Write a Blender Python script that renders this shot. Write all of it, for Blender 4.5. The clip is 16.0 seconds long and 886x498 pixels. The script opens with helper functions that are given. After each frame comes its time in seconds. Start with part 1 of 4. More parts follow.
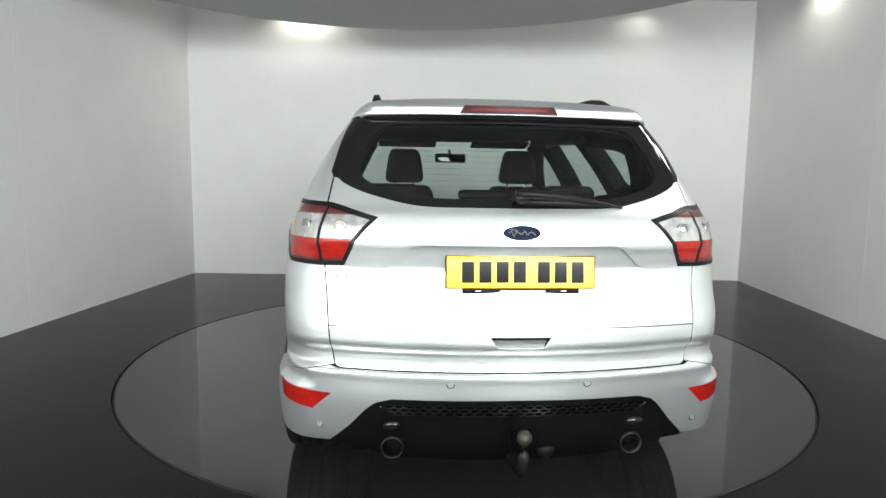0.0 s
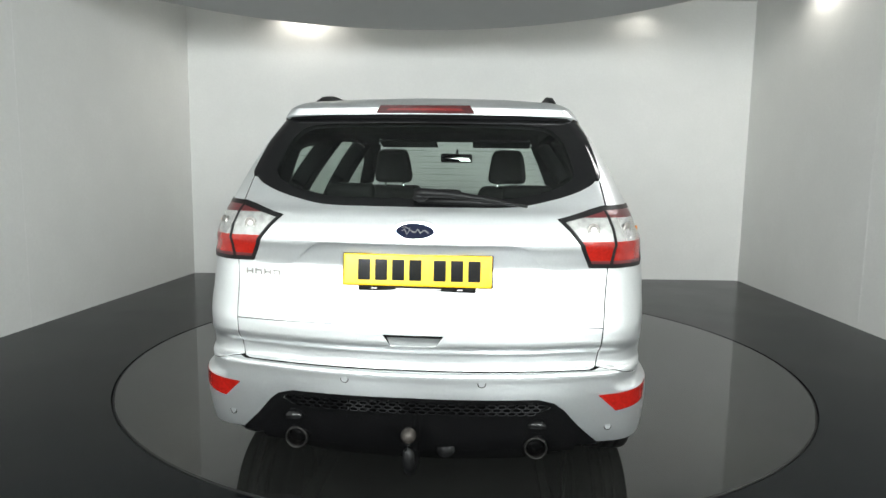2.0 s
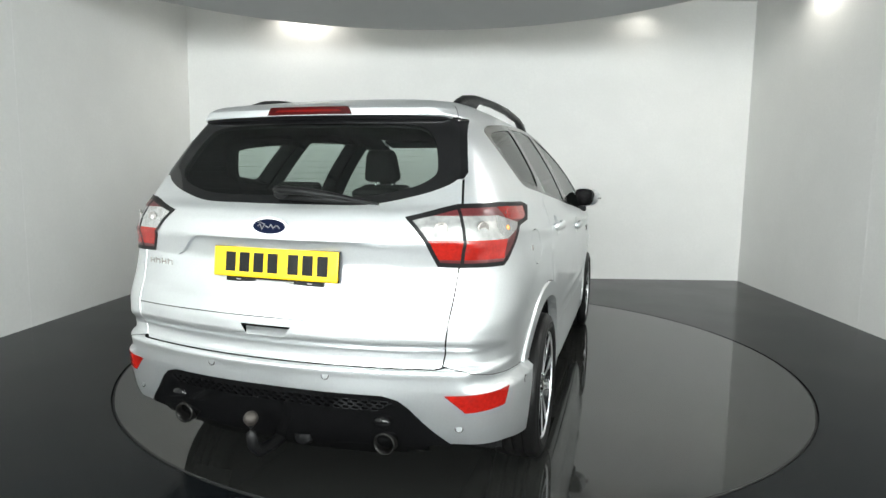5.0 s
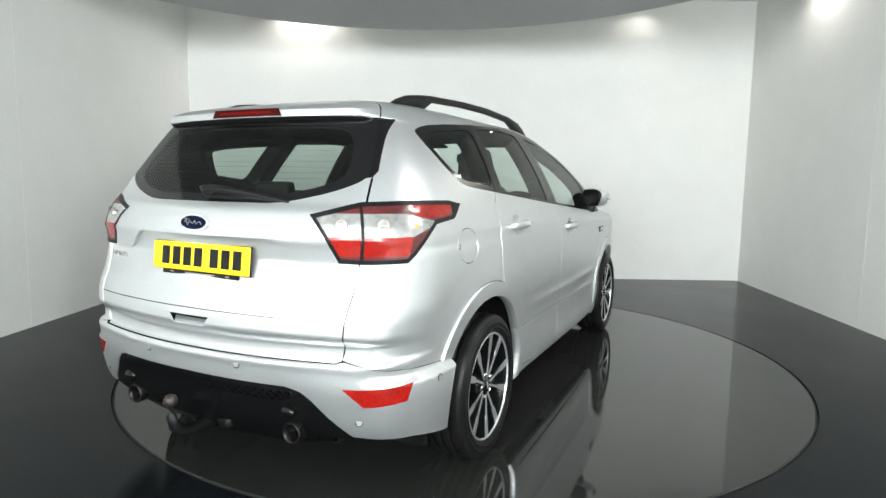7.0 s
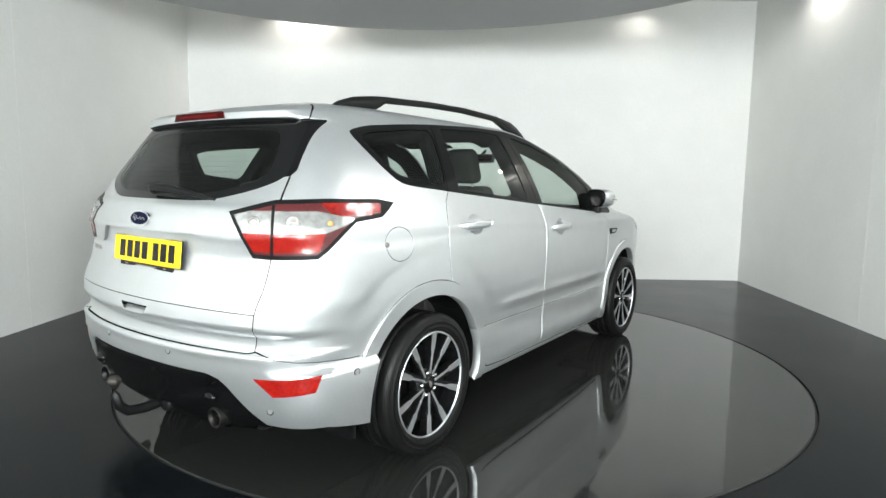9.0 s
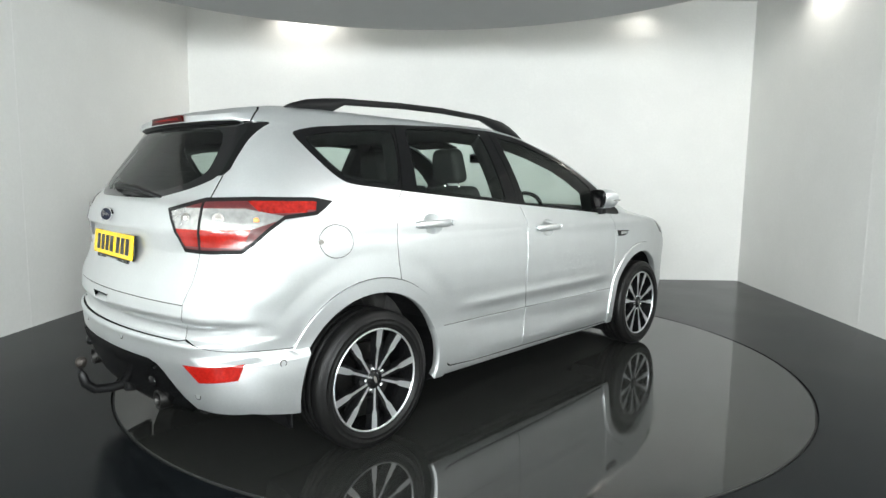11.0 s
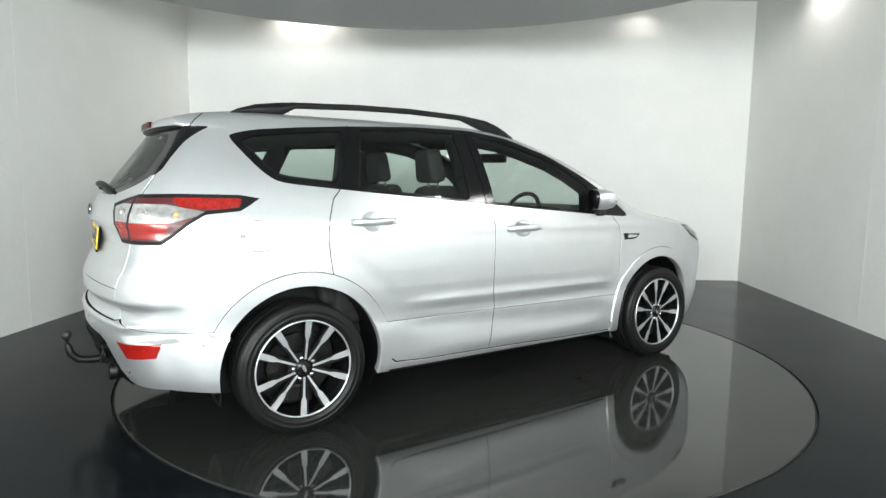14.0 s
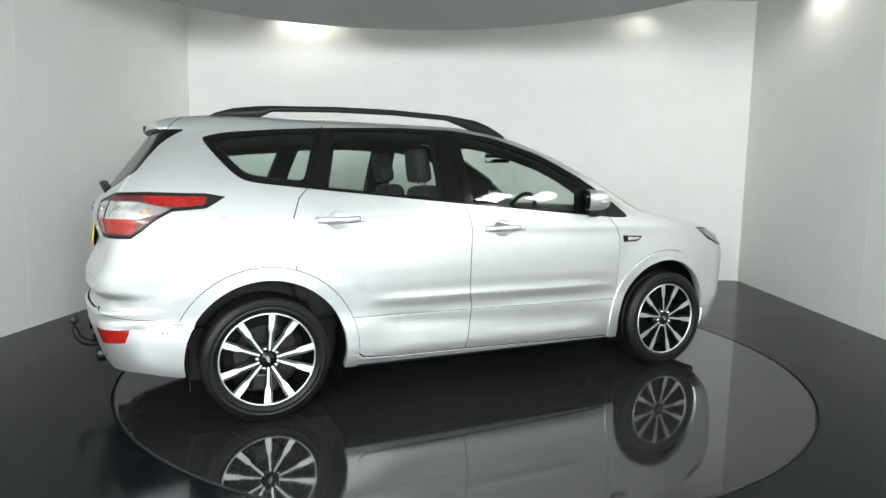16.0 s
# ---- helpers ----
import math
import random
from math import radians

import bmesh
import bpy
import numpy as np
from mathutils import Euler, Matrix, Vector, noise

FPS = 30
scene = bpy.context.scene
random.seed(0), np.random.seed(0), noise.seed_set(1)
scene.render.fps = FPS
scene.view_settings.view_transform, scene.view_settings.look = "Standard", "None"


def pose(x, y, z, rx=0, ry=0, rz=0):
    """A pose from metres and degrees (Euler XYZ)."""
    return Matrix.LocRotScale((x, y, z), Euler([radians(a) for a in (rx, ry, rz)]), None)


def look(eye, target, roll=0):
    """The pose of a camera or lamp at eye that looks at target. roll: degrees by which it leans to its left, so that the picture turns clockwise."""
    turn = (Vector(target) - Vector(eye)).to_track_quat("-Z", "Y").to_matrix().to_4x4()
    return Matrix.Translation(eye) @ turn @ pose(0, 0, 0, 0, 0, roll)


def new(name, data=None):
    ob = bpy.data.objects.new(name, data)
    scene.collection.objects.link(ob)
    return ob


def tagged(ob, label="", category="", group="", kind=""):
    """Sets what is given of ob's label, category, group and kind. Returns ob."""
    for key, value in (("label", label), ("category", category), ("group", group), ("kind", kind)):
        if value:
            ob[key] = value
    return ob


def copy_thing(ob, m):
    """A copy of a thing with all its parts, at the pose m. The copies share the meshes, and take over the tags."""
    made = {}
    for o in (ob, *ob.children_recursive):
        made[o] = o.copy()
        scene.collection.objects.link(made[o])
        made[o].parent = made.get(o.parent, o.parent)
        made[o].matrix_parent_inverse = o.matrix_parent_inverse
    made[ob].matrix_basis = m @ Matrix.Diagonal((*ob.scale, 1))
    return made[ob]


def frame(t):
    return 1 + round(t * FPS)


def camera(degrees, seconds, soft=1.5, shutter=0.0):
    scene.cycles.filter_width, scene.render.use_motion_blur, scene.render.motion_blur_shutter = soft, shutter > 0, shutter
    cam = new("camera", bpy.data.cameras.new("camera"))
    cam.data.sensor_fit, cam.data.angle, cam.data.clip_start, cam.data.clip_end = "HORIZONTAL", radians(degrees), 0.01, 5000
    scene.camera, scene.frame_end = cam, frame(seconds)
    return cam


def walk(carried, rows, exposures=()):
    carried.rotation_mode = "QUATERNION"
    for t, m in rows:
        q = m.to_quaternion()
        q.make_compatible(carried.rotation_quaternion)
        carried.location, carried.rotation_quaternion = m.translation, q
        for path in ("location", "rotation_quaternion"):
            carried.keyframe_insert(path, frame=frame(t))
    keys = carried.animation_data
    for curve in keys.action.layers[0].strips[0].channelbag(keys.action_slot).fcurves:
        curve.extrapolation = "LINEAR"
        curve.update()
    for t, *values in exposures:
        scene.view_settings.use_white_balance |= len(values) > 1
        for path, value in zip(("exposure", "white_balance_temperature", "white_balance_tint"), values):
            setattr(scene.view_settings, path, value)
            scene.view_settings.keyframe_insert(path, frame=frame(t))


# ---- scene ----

EYE = (0.0, -4.370, 1.267)
cam = camera(73.52, 16.0)
view = look(EYE, (-0.1556, 0.5954, 0.6987), 0.855)
walk(cam, [(0.0, view), (16.0, view)], exposures=[(0.0, -0.17, 6400, 10), (1.5, -0.2, 6400, 10), (4.0, -0.04, 6380, 10), (7.0, 0.16, 6350, 10), (9.0, 0.21, 6330, 10), (12.5, 0.21, 6350, 10), (14.0, 0.15, 6350, 10), (16.0, 0.02, 6350, 10)])

# the turntable's axis in the car's own coordinates (x right, y forward from the rear axle)
AXIS_X, AXIS_Y = 0.064, 1.512


# ---- world and lamps ----
world = bpy.data.worlds.new("studio_world")
scene.world = world
world.use_nodes = True
world.node_tree.nodes["Background"].inputs[0].default_value = (0.9, 0.95, 1.0, 1)
world.node_tree.nodes["Background"].inputs[1].default_value = 0.02


def area_lamp(name, m, sx, sy, watts, colour):
    data = bpy.data.lights.new(name, "AREA")
    data.shape, data.size, data.size_y = "RECTANGLE", sx, sy
    data.energy, data.color = watts, colour
    ob = new(name, data)
    ob.matrix_world = m
    return ob


def spot_lamp(name, m, watts, colour, cone, blend):
    data = bpy.data.lights.new(name, "SPOT")
    data.energy, data.color = watts, colour
    data.spot_size, data.spot_blend, data.shadow_soft_size = radians(cone), blend, 0.03
    ob = new(name, data)
    ob.matrix_world = m
    return ob


DISC_Z = 2.80
NEAR_Y = -7.5
# softboxes on the wall behind the camera: x, z, width, height, watts
SOFTBOXES = [(-2.7, 2.1, 0.75, 1.2, 122), (-1.6, 2.1, 0.75, 1.2, 94), (-0.55, 2.1, 0.75, 1.2, 27), (0.55, 2.1, 0.75, 1.2, 27), (1.6, 2.1, 0.75, 1.2, 116), (2.6, 2.1, 0.75, 1.2, 148)]
for px, pz, sx, sz, pw in SOFTBOXES:
    area_lamp("softbox_lamp", look((px, NEAR_Y + 0.10, pz), (px, 0, pz)), sx, sz, pw, (0.93, 1.0, 0.985))
# two small panels under the raft
PANELS = [(2.45, -1.35, 0.32, 10), (1.95, -1.65, 0.32, 10)]
for px, py, size, pw in PANELS:
    area_lamp("panel_lamp", look((px, py, DISC_Z - 0.045), (px, py, 0)), size, size, pw, (1.0, 0.98, 0.95))
SPOTS = [(-2.02, 3.28, 3.51, 34), (2.24, 3.30, 3.53, 6), (3.48, 1.90, 3.42, 24), (-3.45, -1.5, 3.46, 20), (3.2, -1.5, 3.46, 20)]
for px, py, pz, pw in SPOTS:
    spot_lamp("spot_lamp", look((px, py, pz), (px, py, 0)), pw, (1.0, 0.95, 0.85), 150, 0.5)


# ---- materials ----
def mat(name, colour, rough=0.5, metal=0.0, coat=0.0, bump=0.0, scale=40.0, vary=0.0, rvary=0.0, spec=0.5, emit=None):
    m = bpy.data.materials.new(name)
    m.use_nodes = True
    nt = m.node_tree
    b = nt.nodes["Principled BSDF"]
    b.inputs["Base Color"].default_value = (*colour, 1)
    b.inputs["Roughness"].default_value = rough
    b.inputs["Metallic"].default_value = metal
    b.inputs["Coat Weight"].default_value = coat
    b.inputs["Coat Roughness"].default_value = 0.04
    b.inputs["Specular IOR Level"].default_value = spec
    if emit:
        b.inputs["Emission Color"].default_value = (*emit[0], 1)
        b.inputs["Emission Strength"].default_value = emit[1]
    if bump or vary or rvary:
        co = nt.nodes.new("ShaderNodeTexCoord")
        n1 = nt.nodes.new("ShaderNodeTexNoise")
        n1.inputs["Scale"].default_value, n1.inputs["Detail"].default_value = scale, 6
        nt.links.new(co.outputs["Object"], n1.inputs["Vector"])
        n2 = nt.nodes.new("ShaderNodeTexNoise")
        n2.inputs["Scale"].default_value, n2.inputs["Detail"].default_value = scale / 14, 4
        nt.links.new(co.outputs["Object"], n2.inputs["Vector"])
        if vary:
            mix = nt.nodes.new("ShaderNodeMix")
            mix.data_type = "RGBA"
            add = nt.nodes.new("ShaderNodeMath")
            add.operation = "MULTIPLY"
            nt.links.new(n1.outputs["Fac"], add.inputs[0])
            nt.links.new(n2.outputs["Fac"], add.inputs[1])
            ramp = nt.nodes.new("ShaderNodeMapRange")
            ramp.inputs["From Min"].default_value, ramp.inputs["From Max"].default_value = 0.12, 0.42
            nt.links.new(add.outputs[0], ramp.inputs["Value"])
            nt.links.new(ramp.outputs[0], mix.inputs["Factor"])
            mix.inputs["A"].default_value = (*[c * (1 - vary) for c in colour], 1)
            mix.inputs["B"].default_value = (*[min(1, c * (1 + vary)) for c in colour], 1)
            nt.links.new(mix.outputs["Result"], b.inputs["Base Color"])
        if rvary:
            mr = nt.nodes.new("ShaderNodeMapRange")
            mr.inputs["From Min"].default_value, mr.inputs["From Max"].default_value = 0.3, 0.7
            mr.inputs["To Min"].default_value, mr.inputs["To Max"].default_value = max(0.01, rough - rvary), rough + rvary
            nt.links.new(n2.outputs["Fac"], mr.inputs["Value"])
            nt.links.new(mr.outputs[0], b.inputs["Roughness"])
        if bump:
            bp = nt.nodes.new("ShaderNodeBump")
            bp.inputs["Strength"].default_value, bp.inputs["Distance"].default_value = bump, 0.002
            nt.links.new(n1.outputs["Fac"], bp.inputs["Height"])
            nt.links.new(bp.outputs[0], b.inputs["Normal"])
    return m


def glass_mat(name, tint, gloss_rough=0.0):
    """A thin pane: tinted see-through glass with a clear reflection."""
    m = bpy.data.materials.new(name)
    m.use_nodes = True
    nt = m.node_tree
    out = nt.nodes["Material Output"]
    nt.nodes.remove(nt.nodes["Principled BSDF"])
    tr, gl = nt.nodes.new("ShaderNodeBsdfTransparent"), nt.nodes.new("ShaderNodeBsdfGlossy")
    tr.inputs["Color"].default_value = (*tint, 1)
    gl.inputs["Roughness"].default_value = gloss_rough
    lw, mx = nt.nodes.new("ShaderNodeLayerWeight"), nt.nodes.new("ShaderNodeMixShader")
    lw.inputs["Blend"].default_value = 0.5
    pw, mr = nt.nodes.new("ShaderNodeMath"), nt.nodes.new("ShaderNodeMapRange")
    pw.operation, pw.inputs[1].default_value = "POWER", 5.0
    mr.inputs["To Min"].default_value, mr.inputs["To Max"].default_value = 0.055, 0.75
    nt.links.new(lw.outputs["Facing"], pw.inputs[0])
    nt.links.new(pw.outputs[0], mr.inputs["Value"])
    nt.links.new(mr.outputs[0], mx.inputs[0])
    nt.links.new(tr.outputs[0], mx.inputs[1])
    nt.links.new(gl.outputs[0], mx.inputs[2])
    nt.links.new(mx.outputs[0], out.inputs["Surface"])
    return m


PAINT = mat("silver_paint", (0.70, 0.72, 0.726), 0.35, 0.85, 0.30, vary=0.03, scale=120)
WALLM = mat("white_wall_paint", (0.78, 0.78, 0.76), 0.62, bump=0.05, scale=40, vary=0.025)
SOFFIT = mat("white_ceiling_paint", (0.78, 0.78, 0.76), 0.7, bump=0.05, scale=40, vary=0.012)
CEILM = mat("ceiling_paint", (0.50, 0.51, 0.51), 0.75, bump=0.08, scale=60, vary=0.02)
FLOORM = mat("dark_resin_floor", (0.0055, 0.0066, 0.0075), 0.17, spec=0.075, bump=0.03, scale=25, vary=0.12, rvary=0.04)
TABLEM = mat("turntable_resin", (0.0165, 0.0170, 0.0158), 0.055, spec=0.42, bump=0.05, scale=14, vary=0.15, rvary=0.03)
GROOVE = mat("groove_rubber", (0.008, 0.008, 0.008), 0.7, vary=0.2)
BLACKG = mat("gloss_black_trim", (0.004, 0.004, 0.0043), 0.12, spec=0.3)
BLACKM = mat("matt_black_plastic", (0.006, 0.006, 0.0063), 0.42, spec=0.22, bump=0.2, scale=400, vary=0.2)
DIFFM = mat("textured_black_plastic", (0.004, 0.004, 0.0042), 0.14, spec=0.25, bump=0.05, scale=300, vary=0.2)
SEAM = mat("dark_seam", (0.006, 0.006, 0.006), 0.9, spec=0.05)
GLASSRIM = mat("printed_glass_border", (0.004, 0.004, 0.0043), 0.05, spec=0.45)
RUBBER = mat("tyre_rubber", (0.006, 0.0059, 0.0058), 0.42, bump=0.3, scale=120, vary=0.25, spec=0.2)
RIMBLK = mat("rim_black", (0.006, 0.006, 0.0063), 0.16, spec=0.4)
RIMALU = mat("machined_alloy", (0.78, 0.79, 0.80), 0.28, 0.9, bump=0.05, scale=600)
CHROME = mat("chrome", (0.85, 0.86, 0.87), 0.08, 1.0)
STEEL = mat("worn_steel", (0.35, 0.33, 0.31), 0.4, 0.8, bump=0.2, scale=150, vary=0.3)
DARKSTEEL = mat("sooty_steel", (0.028, 0.027, 0.026), 0.4, 0.9, bump=0.1, scale=150, vary=0.3)
RUSTY = mat("brown_worn_steel", (0.050, 0.043, 0.038), 0.5, 0.5, bump=0.2, scale=150, vary=0.35)
RED = mat("red_lens", (0.040, 0.0014, 0.0014), 0.2, spec=0.06, bump=0.25, scale=180, vary=0.25)
STRIPRED = mat("brake_strip_red", (0.13, 0.003, 0.002), 0.25, spec=0.1, bump=0.2, scale=120, vary=0.2)
BRIGHTRED = mat("bright_red_lens", (0.26, 0.009, 0.005), 0.16, coat=0.25, bump=0.35, scale=110, vary=0.2)
REFLM = mat("red_reflector", (0.25, 0.008, 0.005), 0.2, spec=0.3, bump=0.3, scale=90, vary=0.3)
SIDERED = mat("side_red_lens", (0.22, 0.009, 0.006), 0.14, coat=0.3, bump=0.3, scale=60, vary=0.4)
SMOKE = mat("smoked_red_lens", (0.080, 0.014, 0.015), 0.28, coat=0.15, vary=0.3, scale=60)
CLEARL = mat("clear_lens", (0.50, 0.50, 0.49), 0.16, 0.7, coat=0.5, bump=0.5, scale=32, vary=0.3)
HEADM = mat("headlamp_lens", (0.40, 0.42, 0.42), 0.10, 0.6, coat=0.8, bump=0.3, scale=60, vary=0.4)
AMBER = mat("amber_bulb", (0.75, 0.30, 0.08), 0.2, coat=1.0)
YELLOW = mat("yellow_plate", (0.74, 0.50, 0.006), 0.25, coat=0.1)
BLUE = mat("blue_enamel", (0.004, 0.007, 0.024), 0.4, spec=0.05)
INTER = mat("dark_interior", (0.009, 0.0088, 0.0086), 0.75, spec=0.2, vary=0.2)
SEATM = mat("charcoal_seat_cloth", (0.014, 0.0132, 0.0125), 0.8, bump=0.1, scale=60, vary=0.25)
GLASS_D = glass_mat("tinted_rear_glass", (0.60, 0.66, 0.63))
GLASS_S = glass_mat("side_glass", (0.80, 0.88, 0.84))
GLASS_F = glass_mat("windscreen_glass", (0.86, 0.92, 0.89))
MIRRORM = mat("mirror_silver", (0.9, 0.9, 0.9), 0.02, 1.0)
LAMPM = mat("lit_panel", (0.9, 0.9, 0.9), 0.5, emit=((1.0, 0.98, 0.95), 9.0))
SPOTM = mat("lit_spot", (0.9, 0.9, 0.9), 0.5, emit=((1.0, 0.94, 0.84), 20.0))
WHITE = mat("white_trim", (0.75, 0.75, 0.74), 0.4, vary=0.03)


# ---- mesh helpers ----
def mesh_ob(name, bm, material, smooth=False):
    me = bpy.data.meshes.new(name)
    bm.to_mesh(me)
    bm.free()
    me.materials.append(material)
    if smooth:
        me.polygons.foreach_set("use_smooth", [True] * len(me.polygons))
    return new(name, me)


def part(name, bm, material, parent, label="", smooth=False):
    ob = mesh_ob(name, bm, material, smooth)
    ob.parent = parent
    return tagged(ob, label)


def box(bm, lo, hi, bevel=0.0, seg=2, m=None):
    r = bmesh.ops.create_cube(bm, size=1.0)
    vs = r["verts"]
    for v in vs:
        v.co = Vector([lo[i] + (v.co[i] + 0.5) * (hi[i] - lo[i]) for i in range(3)])
    if bevel:
        es = {e for v in vs for e in v.link_edges}
        vs = [v for v in bmesh.ops.bevel(bm, geom=list(es), offset=bevel, segments=seg, affect="EDGES", profile=0.6)["verts"]]
    if m:
        bmesh.ops.transform(bm, matrix=m, verts=vs)
    return bm


def prism(bm, pts, z0, z1, m=None):
    """A polygon in x, y raised from z0 to z1."""
    a = [bm.verts.new((x, y, z0)) for x, y in pts]
    b = [bm.verts.new((x, y, z1)) for x, y in pts]
    n = len(pts)
    bm.faces.new(b)
    bm.faces.new(a[::-1])
    for i in range(n):
        bm.faces.new((a[i], a[(i + 1) % n], b[(i + 1) % n], b[i]))
    if m:
        bmesh.ops.transform(bm, matrix=m, verts=a + b)
    return bm


def lathe(bm, profile, n=48, m=None, closed=False):
    """Turn (radius, height) points round z."""
    rings = []
    for r, h in profile:
        rings.append([bm.verts.new((r * math.cos(2 * math.pi * k / n), r * math.sin(2 * math.pi * k / n), h)) for k in range(n)])
    pairs = list(zip(rings, rings[1:])) + ([(rings[-1], rings[0])] if closed else [])
    for a, b in pairs:
        for k in range(n):
            bm.faces.new((a[k], a[(k + 1) % n], b[(k + 1) % n], b[k]))
    if m:
        bmesh.ops.transform(bm, matrix=m, verts=[v for ring in rings for v in ring])
    return bm


def tube(bm, pts, radius, n=10, flat=1.0, caps=True):
    """A swept round bar along points; radius may be a list."""
    pts = [Vector(p) for p in pts]
    rings = []
    for i, p in enumerate(pts):
        d = (pts[min(i + 1, len(pts) - 1)] - pts[max(i - 1, 0)]).normalized()
        side = d.cross(Vector((0, 0, 1)))
        side = side.normalized() if side.length > 1e-4 else Vector((1, 0, 0))
        up = side.cross(d).normalized()
        r = radius[i] if isinstance(radius, (list, tuple)) else radius
        rings.append([bm.verts.new(p + side * r * math.cos(2 * math.pi * k / n) + up * r * flat * math.sin(2 * math.pi * k / n)) for k in range(n)])
    for a, b in zip(rings, rings[1:]):
        for k in range(n):
            bm.faces.new((a[k], a[(k + 1) % n], b[(k + 1) % n], b[k]))
    if caps:
        bm.faces.new(rings[0][::-1])
        bm.faces.new(rings[-1])
    return bm


def ball(bm, centre, radius, squash=(1, 1, 1), u=20, v=12):
    r = bmesh.ops.create_uvsphere(bm, u_segments=u, v_segments=v, radius=radius)
    for w in r["verts"]:
        w.co = Vector([centre[i] + w.co[i] * squash[i] for i in range(3)])
    return bm


# ---- the room ----
TABLE_R = 2.295
ROOM_H = 3.60
LB, RB = (-3.560, 3.366), (3.705, 3.609)
LF, RF = (-3.66, NEAR_Y), (3.20, NEAR_Y)


def wall(name, a, b, out, label):
    """A plastered wall from a to b, 0.15 m thick on its outer side."""
    bm = bmesh.new()
    n = Vector((out[0], out[1], 0)).normalized() * 0.15
    prism(bm, [a, b, (b[0] + n.x, b[1] + n.y), (a[0] + n.x, a[1] + n.y)][::-1], -0.1, ROOM_H + 0.1)
    bmesh.ops.recalc_face_normals(bm, faces=bm.faces)
    return tagged(mesh_ob(name, bm, WALLM), label, "wall", kind="structure")


wall_back = wall("wall_back", (LB[0] - 0.2, LB[1] - 0.007), (RB[0] + 0.2, RB[1] + 0.007), (0, 1), "smooth white painted studio back wall")
wall_side_a = wall("wall_west", LF, LB, (-1, 0), "smooth white painted studio side wall with faint panel joints")
wall_side_b = wall("wall_east", RF, RB, (1, 0), "smooth white painted studio side wall washed by a spotlight")
wall_near = wall("wall_south", LF, RF, (0, -1), "plain white wall closing the studio")

bm = bmesh.new()
prism(bm, [(-4.2, -8), (4.2, -8), (4.2, 4.2), (-4.2, 4.2)], ROOM_H, ROOM_H + 0.1)
tagged(mesh_ob("ceiling", bm, SOFFIT), "plain white studio ceiling", "ceiling", kind="structure")

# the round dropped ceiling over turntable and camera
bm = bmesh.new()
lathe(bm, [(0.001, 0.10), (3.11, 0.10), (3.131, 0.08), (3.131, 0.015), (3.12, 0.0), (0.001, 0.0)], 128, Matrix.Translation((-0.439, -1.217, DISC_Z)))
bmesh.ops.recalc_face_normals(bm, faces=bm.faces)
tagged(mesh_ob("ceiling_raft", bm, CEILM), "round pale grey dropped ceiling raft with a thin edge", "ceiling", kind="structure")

# floor with a round opening, and the turntable in it
bm = bmesh.new()
N = 160
inner = [bm.verts.new(((TABLE_R + 0.008) * math.cos(2 * math.pi * k / N), (TABLE_R + 0.008) * math.sin(2 * math.pi * k / N), 0)) for k in range(N)]
under = [bm.verts.new((v.co.x, v.co.y, -0.06)) for v in inner]
outer = []
for k in range(N):
    c, s = math.cos(2 * math.pi * k / N), math.sin(2 * math.pi * k / N)
    q = 9.0 / max(abs(c), abs(s))
    outer.append(bm.verts.new((q * c, q * s, 0)))
for k in range(N):
    j = (k + 1) % N
    bm.faces.new((inner[k], outer[k], outer[j], inner[j]))
    bm.faces.new((inner[j], under[j], under[k], inner[k]))
tagged(mesh_ob("floor", bm, FLOORM), "glossy dark grey resin studio floor", "floor", kind="structure")
bm = bmesh.new()
lathe(bm, [(0.001, -0.04), (TABLE_R + 0.2, -0.04)], N)
tagged(mesh_ob("turntable_pit", bm, GROOVE), "black pit showing in the turntable groove", "floor", kind="structure")
bm = bmesh.new()
lathe(bm, [(0.001, 0.0), (TABLE_R - 0.012, 0.0), (TABLE_R - 0.009, -0.003), (TABLE_R - 0.009, -0.035), (0.001, -0.035)], N)
bmesh.ops.recalc_face_normals(bm, faces=bm.faces)
turntable = tagged(mesh_ob("turntable", bm, TABLEM), "round glossy dark turntable flush with the floor", "turntable")

bm = bmesh.new()
lathe(bm, [(TABLE_R - 0.0088, -0.002), (TABLE_R - 0.0015, -0.002), (TABLE_R - 0.0015, -0.03)], N)
part("edge_seal", bm, GROOVE, turntable, "black rubber edge seal")
for name, wall_ob, x, y in (("panel_joint", wall_side_a, -3.5870, 0.38), ("panel_joint", wall_side_b, 3.5855, 0.99)):
    bm = box(bmesh.new(), (x - 0.0010, y - 0.002, 0.0), (x + 0.0010, y + 0.002, ROOM_H - 0.01))
    tagged(part(name, bm, WALLM, wall_ob), "thin vertical joint strip")

# lamps' visible bodies
def light_panel(name, m, sx, sy, label, group):
    lamp = tagged(new(name), label, "light", group)
    lamp.matrix_world = m
    bm = box(bmesh.new(), (-sx / 2 - 0.03, -sy / 2 - 0.03, 0.0), (sx / 2 + 0.03, sy / 2 + 0.03, 0.05), 0.004, 1)
    part("frame", bm, WHITE, lamp)
    bm = box(bmesh.new(), (-sx / 2, -sy / 2, -0.004), (sx / 2, sy / 2, 0.0))
    part("diffuser", bm, LAMPM, lamp, "glowing white diffuser")


